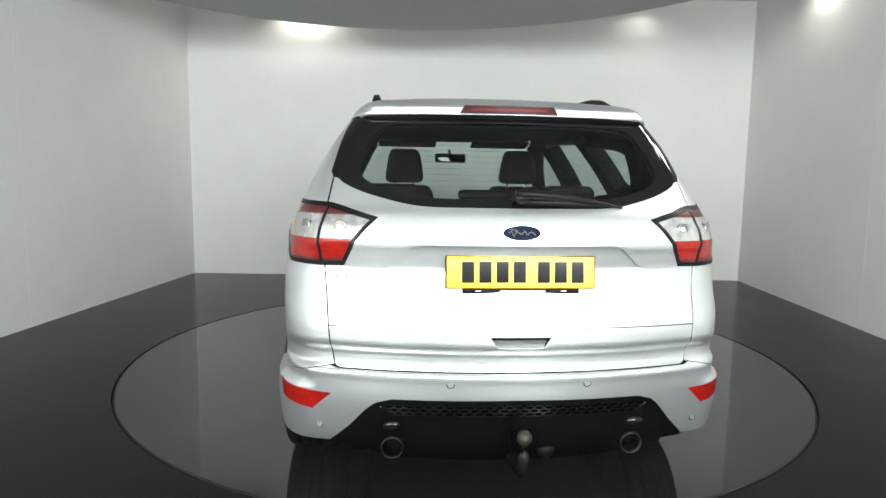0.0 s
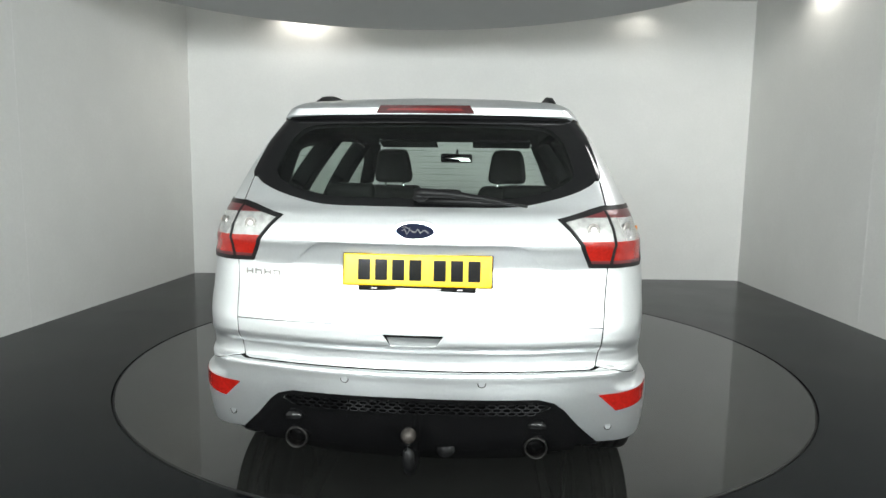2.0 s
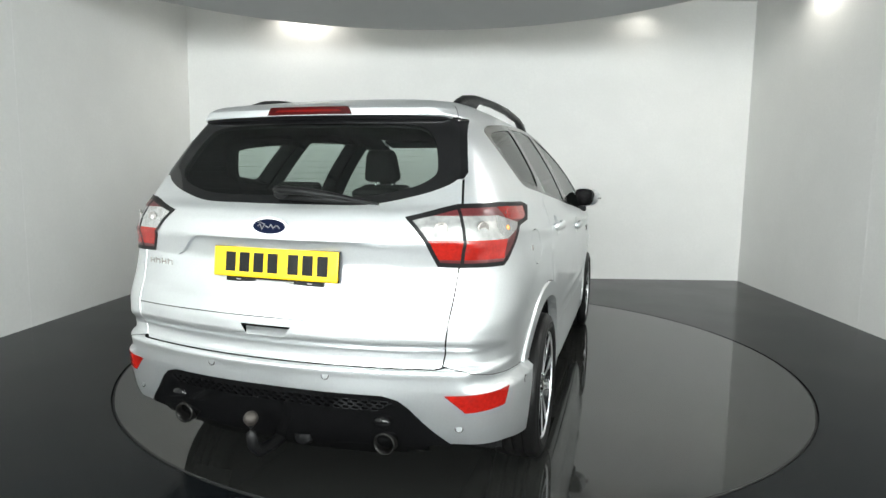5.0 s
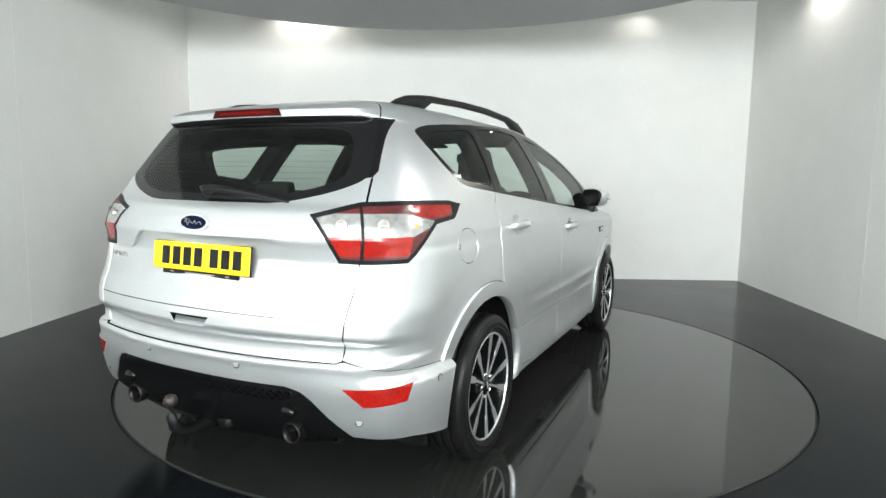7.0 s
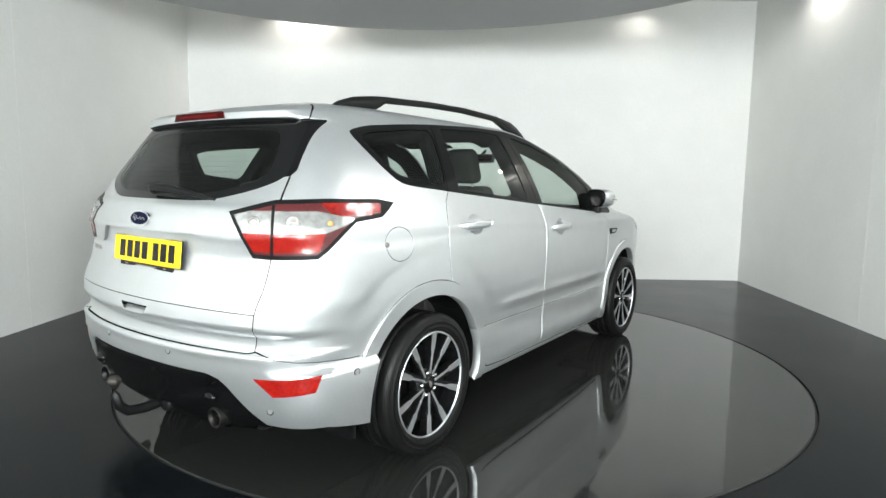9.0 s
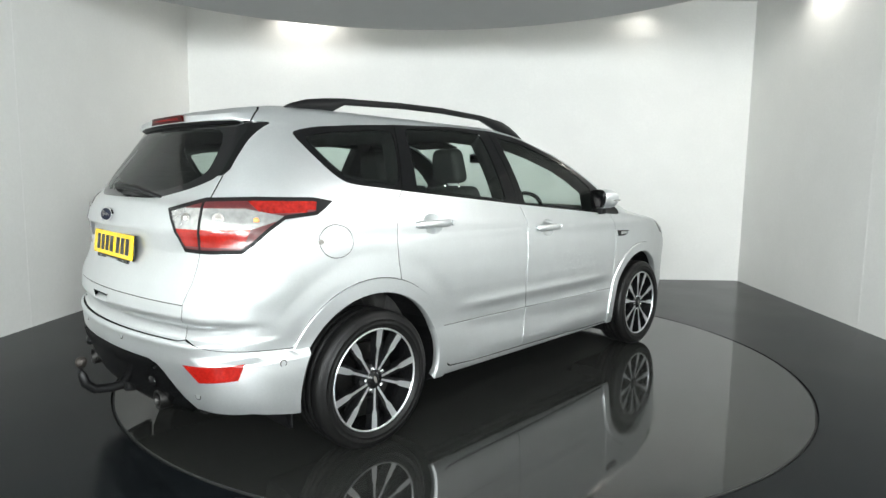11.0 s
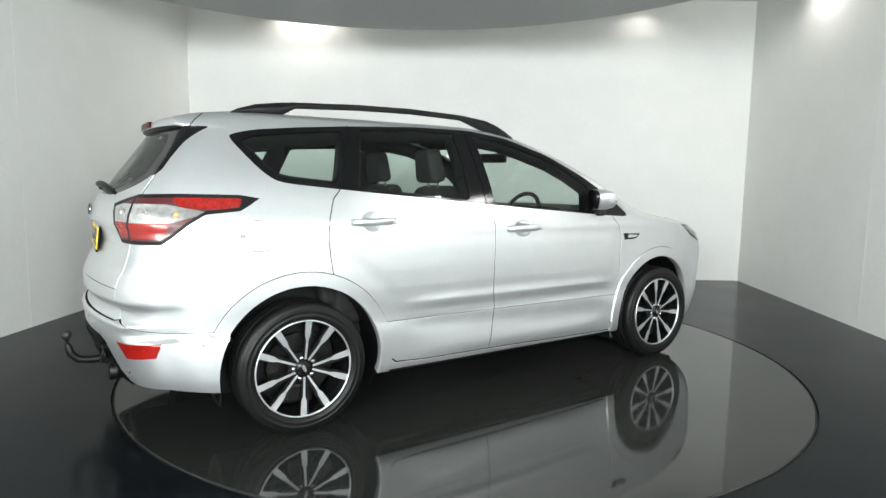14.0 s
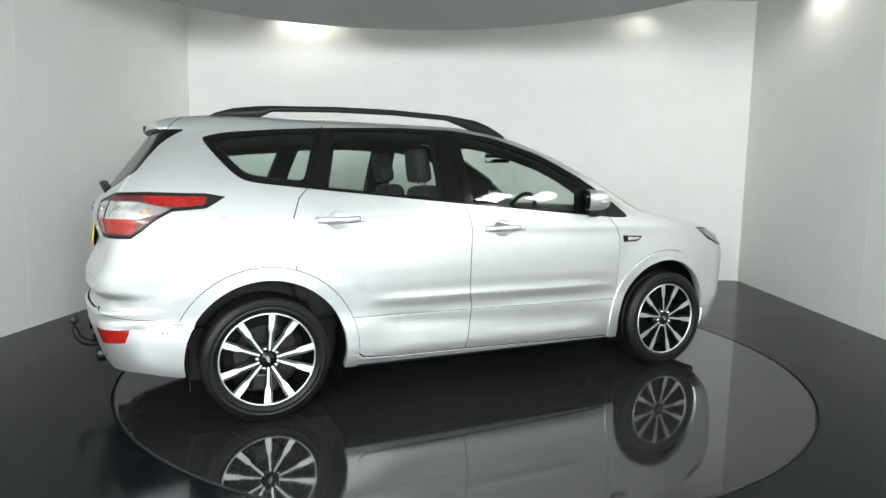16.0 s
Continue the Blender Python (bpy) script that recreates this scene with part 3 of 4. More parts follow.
def region(c):
    """The name of the panel that holds the shell's point c."""
    e, y, x, z = c.x + c.y - WRAP, c.y, c.x, c.z
    side, rear = zone(SIDE, c), zone(REAR, c)
    if c.y < 0.1 and inside(TAIL, e, z):
        if not inside(TAIL_IN, e, z) or -0.895 - 0.04 * (1.2 - z) < e < -0.880 - 0.036 * (1.2 - z) or e > -0.31:
            return "tail_rim"
        low, high = 1.062 + max(0.0, e + 0.62) * 0.253, 1.145 - max(0.0, e + 0.66) * 0.167
        if z < low:
            if z < 0.994:
                return "tail_smoke"
            return "tail_red" if e < -0.62 - (1.062 - z) * 0.49 else "tail_smoke"
        if z < high and e < -0.45:
            return "tail_clear"
        return "tail_bright" if e > -0.60 - (z - 1.14) * 1.67 and z > 1.125 else "tail_smoke"
    if side and z > 1.5 and y < -0.3 and inside(ribbon(GAP_SP, 0.006), y, z):
        return "seam"
    if side:
        for wy in WHEELS:
            r = math.hypot(y - wy, z - ARCH_Z)
            if x > 0.6 and r < ARCH_R:
                return ""
            if x > 0.6 and r < FLARE_R and z > 0.24 and not (y < -0.3 and z < 0.552):
                return "flare"
            if x > 0.6 and r < FLARE_R + 0.0042 and z > 0.30 and not (y < -0.3 and z < 0.552):
                return "seam"
    if c.y < 0.1 and inside(ribbon(BUMP_TOP, 0.004), e, z) and y < -0.35:
        return "seam"
    if c.y < 0.1 and inside(REFL, e, z):
        return "reflector"
    if y < -0.28 and z < 0.66:
        top = np.interp(e, [p[0] for p in BUMP_TOP], [p[1] for p in BUMP_TOP])
        if z < top and e < -0.28:
            if y < -0.35 and inside(DIFF, x, z) and x < 0.72:
                if z < 0.245 + 0.28 * max(0.0, x - 0.4):
                    return ""
                return "grille" if inside(MESHG, x, z) else "diffuser"
            return "bumper" if z > np.interp(e, [p[0] for p in BUMP_LOW], [p[1] for p in BUMP_LOW]) else ""
    if rear:
        if inside(RGLASS_B, x, z) and y < -0.42:
            # ledge: underside of the spoiler lip, its shadow given as black colour
            if z > 1.506:
                return "ledge"
            return "rear_glass" if inside(RGLASS_CLEAR, x, z) else "rear_glass_rim"
        if inside(ribbon(GAP_TG, 0.0055), x, z) and z < 1.0:
            return "seam"
        if inside(ribbon(TG_MID, 0.0035), x, z):
            return "seam"
        if inside(FIN, x, z) and y < -0.30:
            return "spoiler_fin"
        if inside(ribbon([(0.658, 1.276), (0.673, 1.188)], 0.008), x, z):
            return "seam"
        if inside(BROW, x, z) and inside(TGATE, x, z) and y < -0.36:
            return "brow"
        if inside(POCKET, x, z):
            return "pocket"
        if inside(TGATE, x, z) and y < -0.36:
            if z > 1.500:
                return "spoiler"
            return "tailgate_low" if z < 0.766 else "tailgate"
    if side:
        if inside(QGLASS, y, z):
            return "quarter_glass"
        if inside(RGLASS, y, z):
            return "rear_door_glass"
        if inside(FGLASS, y, z):
            return "front_door_glass"
        for g in (GAP_A, GAP_B, GAP_C):
            if inside(ribbon(g, 0.0055), y, z):
                return "seam"
        if inside(ribbon(GAP_SILL, 0.009), y, z) or inside(ribbon(GAP_CLAD, 0.0035), y, z):
            return "seam"
        if x > 0.6 and any(inside(disc(dy, dz, 0.070, 0.052, 32), y, z) for dy, dz in DISHES):
            return "dish"
        if x > 0.6 and 0.36 < y < 2.32 and z < 0.24:
            return ""
        if inside(TRIM, y, z):
            return "trim_front" if y > 1.135 else ("trim_rear" if y > 0.235 + (z - 1.216) * 0.371 else "trim_quarter")
        if inside(disc(-0.19, 0.998, 0.0842, 0.0712), y, z):
            return "fuel_flap"
        if inside(FUEL, y, z):
            return "seam"
        if inside(RDOOR, y, z):
            return "rear_door"
        if inside(FDOOR, y, z):
            return "front_door"
        if inside(HEAD, y, z):
            return "headlamp" if inside(HEAD_IN, y, z) else "headlamp_rim"
    if z > 1.0 and y > 1.0:
        if z < 1.585 and z > 1.085 and x < side_x(z) - 0.055 and y > flank_end(z) + 0.05:
            return "windscreen"
    if y > 2.2 and z > np.interp(y, [2.20, 2.36, 2.55, 2.86, 3.06, 3.7], [1.30, 1.046, 1.012, 0.978, 0.965, 0.93]):
        return "bonnet"
    if y > 3.05 and z < 0.93:
        return "front_bumper"
    if y > 2.19 and z < 1.20:
        return "front_wing"
    if z > 1.572:
        return "roof"
    if z < 0.40 and y > 0.3:
        return "sill"
    if y > 1.0:
        return "a_pillar"
    return "rear_quarter"


def make_panels(bm):
    """Group the cut shell's faces by panel: lists of faces, each a list of (position, normal)."""
    bm.normal_update()
    groups = {}
    for f in bm.faces:
        key = region(f.calc_center_median())
        if key:
            groups.setdefault(key, []).append([(v.co.copy(), (v.normal.copy() if v.co.x > 1e-4 else Vector((0, v.normal.y, v.normal.z)).normalized()), v.index) for v in f.verts])
    return groups


def panel(name, faces, material, parent, label="", offset=0.0, rim=0.004, mirror=False, whole=False, shift=(0, 0, 0)):
    """One panel as a mesh with turned-in edges, keeping the whole shell's smooth normals."""
    verts, normals, index, polys = [], [], {}, []
    sides = (1, -1) if whole else ((-1,) if mirror else (1,))
    for s in sides:
        for f in faces:
            ids = []
            for co, no, vi in f:
                key = (vi, s if co.x > 1e-4 else 0)
                if key not in index:
                    index[key] = len(verts)
                    p = co + no * offset + Vector(shift)
                    verts.append((p.x * s, p.y, p.z))
                    normals.append((no.x * s, no.y, no.z))
                ids.append(index[key])
            polys.append(ids if s > 0 else ids[::-1])
    count = {}
    for p in polys:
        for a, b in zip(p, p[1:] + p[:1]):
            count[(a, b)] = count.get((a, b), 0) + 1
    main = len(polys)
    if rim:
        low = {}
        for a, b in list(count):
            if (b, a) not in count:
                for v in (a, b):
                    if v not in low:
                        low[v] = len(verts)
                        q = Vector(verts[v]) - Vector(normals[v]) * rim
                        verts.append(tuple(q))
                        normals.append((0, 0, 0))
                polys.append([b, a, low[a], low[b]])
    me = bpy.data.meshes.new(name)
    me.from_pydata(verts, [], polys)
    me.materials.append(material)
    me.polygons.foreach_set("use_smooth", [True] * len(me.polygons))
    loops = []
    for i, p in enumerate(me.polygons):
        for v in p.vertices:
            loops.append(normals[v] if i < main else (0, 0, 0))
    me.normals_split_custom_set(loops)
    ob = new(name, me)
    ob.parent = parent
    return tagged(ob, label)


car = tagged(new("car"), "silver five-door SUV with black trim on a turntable", "car")
shell = half_shell()
cut_all(shell)
groups = make_panels(shell)
shell.free()


def add(name, key, material, label="", parent=None, **kw):
    if key not in groups:
        return None
    return panel(name, groups[key], material, parent or car, label, **kw)


def refit(faces):
    """New smooth normals for a group of faces that was reshaped."""
    total = {}
    for f in faces:
        n = Vector()
        for i in range(len(f)):
            n += (f[i - 1][0] - f[0][0]).cross(f[i][0] - f[0][0])
        for co, no, vi in f:
            total[vi] = total.get(vi, Vector()) + n
    for f in faces:
        for co, no, vi in f:
            n = total[vi].copy()
            if co.x < 1e-4:
                n.x = 0
            if n.length > 1e-12:
                no[:] = n.normalized()


# dishes behind the door handles
for f in groups["dish"]:
    for co, no, vi in f:
        dy, dz = min(DISHES, key=lambda q: abs(q[0] - co.y))
        r2 = ((co.y - dy) / 0.070) ** 2 + ((co.z - dz) / 0.052) ** 2
        co.x -= 0.024 * max(0.0, 1 - r2)
refit(groups["dish"])

# the hollow round the plate, under the brow
for f in groups["tailgate"]:
    for co, no, vi in f:
        co.y += 0.014 * step(0.82, 0.96, co.z) * (1 - step(0.38, 0.60, co.x))
refit(groups["tailgate"])
for key in ("rear_glass_rim", "ledge", "spoiler"):
    refit(groups[key])
tailgate = add("tailgate", "tailgate", PAINT, "silver tailgate", whole=True)
add("tailgate_brow", "brow", PAINT, "proud silver panel over the plate", tailgate, whole=True, shift=(0, -0.002, 0), rim=0.04)
add("tailgate_lower_panel", "tailgate_low", PAINT, "", tailgate, whole=True)
add("rear_window", "rear_glass", GLASS_D, "dark tinted heated rear window", tailgate, whole=True, rim=0)
add("window_surround", "rear_glass_rim", GLASSRIM, "black glass border", tailgate, whole=True, rim=0.004)
spoiler = add("roof_spoiler", "spoiler", PAINT, "silver roof spoiler", whole=True, rim=0.03)
# black colour here stands in for the shadow below the spoiler lip
add("underside_shade", "ledge", BLACKM, "underside coloured black for the lip's shadow", spoiler, whole=True, rim=0)
add("spoiler_fin", "spoiler_fin", BLACKG, "gloss black side fin", spoiler)
add("spoiler_fin", "spoiler_fin", BLACKG, "gloss black side fin", spoiler, mirror=True)
bumper = add("rear_bumper", "bumper", PAINT, "silver rear bumper with sensors", whole=True, rim=0.03)
add("diffuser", "diffuser", DIFFM, "black plastic rear diffuser", bumper, whole=True, rim=0.03, offset=-0.004)
add("mesh_grille", "grille", BLACKM, "black mesh strip", bumper, whole=True, rim=0.0, offset=-0.018)
roof = add("roof", "roof", PAINT, "silver roof panel", whole=True)
add("windscreen", "windscreen", GLASS_F, "clear windscreen", whole=True, rim=0)
add("bonnet", "bonnet", PAINT, "silver bonnet", whole=True)
add("front_bumper", "front_bumper", PAINT, "silver front bumper", whole=True)
for mir in (False, True):
    add("rear_quarter", "rear_quarter", PAINT, "silver rear quarter panel", mirror=mir)
    add("front_wing", "front_wing", PAINT, "silver front wing", mirror=mir)
    add("sill", "sill", PAINT, "silver side sill", mirror=mir, rim=0.04)
    add("a_pillar", "a_pillar", PAINT, "silver windscreen pillar", mirror=mir)
    for at_rear in (True, False):
        arch = [f for f in groups["flare"] if (f[0][0].y < 1.3) == at_rear]
        panel("wheel_arch_trim", arch, PAINT, car, "silver wheel arch flare", offset=0.010, rim=0.045, mirror=mir)
    add("door_seam", "seam", SEAM, "dark panel gap", mirror=mir, offset=-0.0025, rim=0)
    d = add("rear_door", "rear_door", PAINT, "silver rear door", mirror=mir)
    panel("handle_cup", [f for f in groups["dish"] if f[0][0].y < 1.0], PAINT, d, "silver dished recess behind the handle", rim=0, mirror=mir)
    add("window_glass", "rear_door_glass", GLASS_S, "lightly tinted glass", d, mirror=mir, rim=0, offset=-0.004)
    add("window_trim", "trim_rear", BLACKG, "gloss black window surround", d, mirror=mir)
    d = add("front_door", "front_door", PAINT, "silver front door", mirror=mir)
    panel("handle_cup", [f for f in groups["dish"] if f[0][0].y > 1.0], PAINT, d, "silver dished recess behind the handle", rim=0, mirror=mir)
    add("window_glass", "front_door_glass", GLASS_S, "clear glass", d, mirror=mir, rim=0, offset=-0.004)
    add("window_trim", "trim_front", BLACKG, "gloss black window surround", d, mirror=mir)
    add("quarter_window", "quarter_glass", GLASS_S, "tinted quarter light", mirror=mir, rim=0, offset=-0.004)
    add("quarter_trim", "trim_quarter", BLACKG, "gloss black quarter light surround", mirror=mir)
    hl = add("headlamp", "headlamp_rim", BLACKG, "clear headlamp with dark edge", mirror=mir)
    add("headlamp_lens", "headlamp", HEADM, "clear lens", hl, mirror=mir)
    if mir:
        panel("quarter_patch", groups["fuel_flap"], PAINT, car, mirror=True)
    else:
        add("fuel_flap", "fuel_flap", PAINT, "round silver fuel flap")
    lamp = add("tail_lamp", "tail_rim", BLACKM, "red and clear tail lamp with black rim", mirror=mir, offset=0.004)
    add("red_lens", "tail_red", BRIGHTRED, "bright red lens", lamp, mirror=mir, offset=0.003)
    add("clear_lens", "tail_clear", CLEARL, "clear lens", lamp, mirror=mir, offset=0.003)
    add("smoked_lens", "tail_smoke", SMOKE, "smoked red lens", lamp, mirror=mir, offset=0.003)
    add("side_lens", "tail_bright", SIDERED, "bright red lens", lamp, mirror=mir, offset=0.003)
    add("reflector", "reflector", REFLM, "red bumper reflector", bumper, mirror=mir, offset=0.001)


# ---- wheels ----
def make_wheel():
    """Built round the z axis, outer face at z = 0, looking up."""
    wheel = new("wheel")
    tagged(wheel, "black tyre on a ten-spoke machined alloy rim")
    prof = [(0.245, -0.014), (0.249, -0.004), (0.258, 0.003), (0.266, 0.0050), (0.268, 0.0072), (0.272, 0.0072), (0.274, 0.0055), (0.288, 0.0055), (0.290, 0.0072), (0.294, 0.0068), (0.296, 0.0040), (0.310, 0.001), (0.321, -0.005), (0.328, -0.014), (0.331, -0.024)]
    for gz in (-0.060, -0.105, -0.150):
        prof += [(0.332, gz + 0.012), (0.332, gz + 0.005), (0.324, gz + 0.004), (0.324, gz - 0.004), (0.332, gz - 0.005)]
    prof += [(0.332, -0.175), (0.327, -0.195), (0.315, -0.212), (0.285, -0.228), (0.240, -0.220)]
    bm = lathe(bmesh.new(), prof, 72)
    part("tyre", bm, RUBBER, wheel, "worn black tyre", True)
    bm = lathe(bmesh.new(), [(0.248, -0.010), (0.246, -0.004), (0.243, -0.002), (0.2395, -0.003), (0.238, -0.010)], 72)
    part("rim_lip", bm, RIMALU, wheel, "bright machined rim lip", True)
    bm = lathe(bmesh.new(), [(0.238, -0.010), (0.230, -0.05), (0.215, -0.12), (0.215, -0.20), (0.240, -0.21)], 72)
    part("rim_barrel", bm, RIMBLK, wheel, "black rim barrel", True)
    bm = lathe(bmesh.new(), [(0.001, -0.095), (0.165, -0.095), (0.165, -0.12), (0.001, -0.12)], 48)
    part("brake_disc", bm, DARKSTEEL, wheel, "worn steel brake disc")
    bm = box(bmesh.new(), (0.09, -0.07, -0.15), (0.185, 0.07, -0.06), 0.012)
    part("brake_caliper", bm, DARKSTEEL, wheel)
    bm = lathe(bmesh.new(), [(0.001, -0.17), (0.212, -0.17)], 32)
    part("wheel_backing", bm, INTER, wheel)
    bm = lathe(bmesh.new(), [(0.001, -0.018), (0.030, -0.018), (0.034, -0.022), (0.036, -0.028), (0.075, -0.030), (0.080, -0.04), (0.080, -0.09), (0.001, -0.09)], 40)
    part("hub", bm, RIMBLK, wheel, "black hub", True)
    bm = lathe(bmesh.new(), [(0.001, -0.014), (0.027, -0.0155), (0.029, -0.019)], 32)
    part("centre_cap", bm, BLACKG, wheel, "black centre cap", True)
    bm = prism(bmesh.new(), disc(0, 0, 0.019, 0.008, 20), -0.0155, -0.0125, pose(0, 0, 0, 0, 0, 25))
    part("badge", bm, STEEL, wheel, "small oval badge")
    for k in range(10):
        pair = (k // 2) * 72 + 18
        s = 1 if k % 2 else -1
        tip, root = radians(pair + s * 15.5), radians(pair + s * 9)
        a = Vector((math.cos(root), math.sin(root))) * 0.046
        b = Vector((math.cos(tip), math.sin(tip))) * 0.240
        d = (b - a).normalized()
        n = Vector((-d.y, d.x))

        def strip(widths, off):
            left = [a + (b - a) * t + n * (w / 2 + off * s) for t, w in widths]
            right = [a + (b - a) * t - n * (w / 2 - off * s) for t, w in widths]
            return [tuple(p) for p in right] + [tuple(p) for p in left[::-1]]
        bm = bmesh.new()
        prism(bm, strip([(0, 0.030), (0.45, 0.030), (0.60, 0.040), (1.0, 0.046)], -0.003), -0.055, -0.0135)
        for v in bm.verts:
            q = math.hypot(v.co.x, v.co.y) / 0.22
            v.co.z += -0.012 * (1 - q)
        part("spoke", bm, RIMBLK, wheel, "black spoke with machined face")
        bm = bmesh.new()
        prism(bm, strip([(0.0, 0.010), (0.50, 0.012), (0.62, 0.027), (1.0, 0.033)], 0.002), -0.0135, -0.0105)
        for v in bm.verts:
            q = math.hypot(v.co.x, v.co.y) / 0.22
            v.co.z += -0.012 * (1 - q)
        part("spoke_face", bm, RIMALU, wheel, "bright machined spoke face")
    for k in range(5):
        a = radians(72 * k + 54)
        bm = lathe(bmesh.new(), [(0.011, -0.045), (0.011, -0.022), (0.009, -0.016), (0.001, -0.015)], 12, Matrix.Translation((0.054 * math.cos(a), 0.054 * math.sin(a), 0)))
        part("wheel_nut", bm, CHROME, wheel, "chrome wheel nut", True)
    return wheel


wheel = make_wheel()
for i, (wy, s, spin) in enumerate(((0.010, 1, -4), (2.705, 1, 9.5), (0.010, -1, 20), (2.695, -1, 65))):
    w = wheel if i == 0 else copy_thing(wheel, Matrix.Identity(4))
    w.parent = car
    w.matrix_basis = Matrix.Translation((s * 0.908 - AXIS_X, wy - AXIS_Y, 0.332)) @ pose(0, 0, 0, 0, s * 90, 0) @ pose(0, 0, 0, 0, 0, spin)


# ---- car details ----
def carpart(name, bm, material, label="", smooth=False, parent=None):
    return part(name, bm, material, parent or car, label, smooth)


# wheel wells and underside
for wy in WHEELS:
    for s in (1, -1):
        bm = bmesh.new()
        ring_a, ring_b = [], []
        for k in range(25):
            a = radians(-25 + 230 * k / 24)
            wz = ARCH_Z + 0.425 * math.sin(a)
            ring_a.append(bm.verts.new((s * (flank(wy + 0.425 * math.cos(a), max(0.2, wz)) - (0.09 if wy + 0.425 * math.cos(a) < -0.25 else 0.035)), wy + 0.425 * math.cos(a), wz)))
            ring_b.append(bm.verts.new((s * 0.56, wy + 0.425 * math.cos(a), ARCH_Z + 0.425 * math.sin(a))))
        for k in range(24):
            bm.faces.new((ring_a[k], ring_a[k + 1], ring_b[k + 1], ring_b[k]))
        bm.faces.new(ring_b)
        carpart("wheel_well", bm, BLACKM, "black wheel arch liner")
bm = bmesh.new()
box(bm, (-0.80, 0.44, 0.20), (0.80, 2.25, 0.26), 0.01, 1)
box(bm, (-0.54, -0.66, 0.24), (0.54, 0.46, 0.34), 0.01, 1)
box(bm, (-0.54, 2.2, 0.20), (0.54, 3.4, 0.30), 0.01, 1)
carpart("underbody", bm, BLACKM, "dark underbody")

# roof rails
RAIL = [(-0.235, 1.588), (-0.19, 1.612), (-0.10, 1.640), (0.02, 1.657), (0.10, 1.664), (0.46, 1.680), (0.80, 1.684), (1.17, 1.672), (1.37, 1.650), (1.46, 1.622), (1.53, 1.590), (1.59, 1.556)]
for s in (1, -1):
    bm = bmesh.new()
    rows = []
    for y, z in RAIL:
        x = 0.512 + 0.012 * math.sin(min(1.0, max(0.0, (y + 0.2) / 1.7)) * math.pi)
        z += 0.008
        under = z - 0.030 if 0.06 < y < 1.34 else min(z - 0.01, 1.600 if y < 1 else np.interp(y, [1.34, 1.48, 1.63], [1.592, 1.570, 1.525]))
        rows.append([bm.verts.new((s * (x + dx), y, zz)) for dx, zz in ((-0.018, under), (0.018, under - 0.006), (0.020, (under + z) / 2), (0.012, z - 0.002), (-0.008, z), (-0.019, (under + z) / 2))])
    for a, b in zip(rows, rows[1:]):
        for k in range(6):
            bm.faces.new((a[k], a[(k + 1) % 6], b[(k + 1) % 6], b[k]))
    bm.faces.new(rows[0])
    bm.faces.new(rows[-1][::-1])
    bmesh.ops.recalc_face_normals(bm, faces=bm.faces)
    carpart("roof_rail", bm, BLACKM, "black raised roof rail", True)
# bulbs behind the tail lamps' clear lenses
def wrap_point(e, z):
    """The shell's point with wrapped coordinate e at height z, and its outward direction."""
    pts = contour(z)
    i = min(range(len(pts) // 2), key=lambda k: abs(pts[k][0] + pts[k][1] - WRAP - e))
    d = Vector((pts[i + 1][0] - pts[i - 1][0], pts[i + 1][1] - pts[i - 1][1]))
    return Vector((*pts[i], z)), Vector((d.y, -d.x, 0)).normalized()


for lamp in [o for o in car.children if o.name.startswith("tail_lamp")]:
    s = 1 if lamp.name == "tail_lamp" else -1
    for name, e, z, r, material in (("reflector_bowl", -1.005, 1.103, 0.024, STEEL), ("bulb", -1.005, 1.103, 0.012, WHITE), ("reflector_bowl", -0.80, 1.105, 0.024, STEEL), ("bulb", -0.60, 1.098, 0.013, AMBER)):
        p, n = wrap_point(e, z)
        p, n = Vector((p.x * s, p.y, p.z)), Vector((n.x * s, n.y, n.z))
        m = Matrix.Translation(p + n * 0.0035) @ n.to_track_quat("Z", "Y").to_matrix().to_4x4()
        prof = [(r, -0.004), (r, 0.002), (r * 0.8, 0.003), (r * 0.5, 0.0005), (0.0005, 0.0)] if name == "reflector_bowl" else [(r, -0.004), (r * 0.9, 0.0010), (r * 0.5, 0.0018), (0.0005, 0.002)]
        part(name, lathe(bmesh.new(), prof, 20, m), material, lamp, "", True)

# third brake light
def bowed_strip(half, z0, z1, y0, y1, n=14):
    """A bar across the tail that follows its bow, with its ends cut aslant."""
    bm = bmesh.new()
    rows = []
    for k in range(n + 1):
        q = -1 + 2 * k / n
        row = []
        for y, z, w in ((y0, z0, half), (y1, z0, half), (y1, z1, half * 0.9), (y0, z1, half * 0.9)):
            x = q * w
            row.append(bm.verts.new((x, y + 0.24 * x * x, z)))
        rows.append(row)
    for a, b in zip(rows, rows[1:]):
        for i in range(4):
            bm.faces.new((a[i], b[i], b[(i + 1) % 4], a[(i + 1) % 4]))
    bm.faces.new(rows[0][::-1])
    bm.faces.new(rows[-1])
    bmesh.ops.recalc_face_normals(bm, faces=bm.faces)
    return bm


b3 = carpart("brake_light", bowed_strip(0.190, 1.522, 1.553, -0.569, -0.545), RED, "long dark red high-level brake light")
part("light_strip", bowed_strip(0.15, 1.533, 1.541, -0.5705, -0.5690), STRIPRED, b3, "brighter red strip")

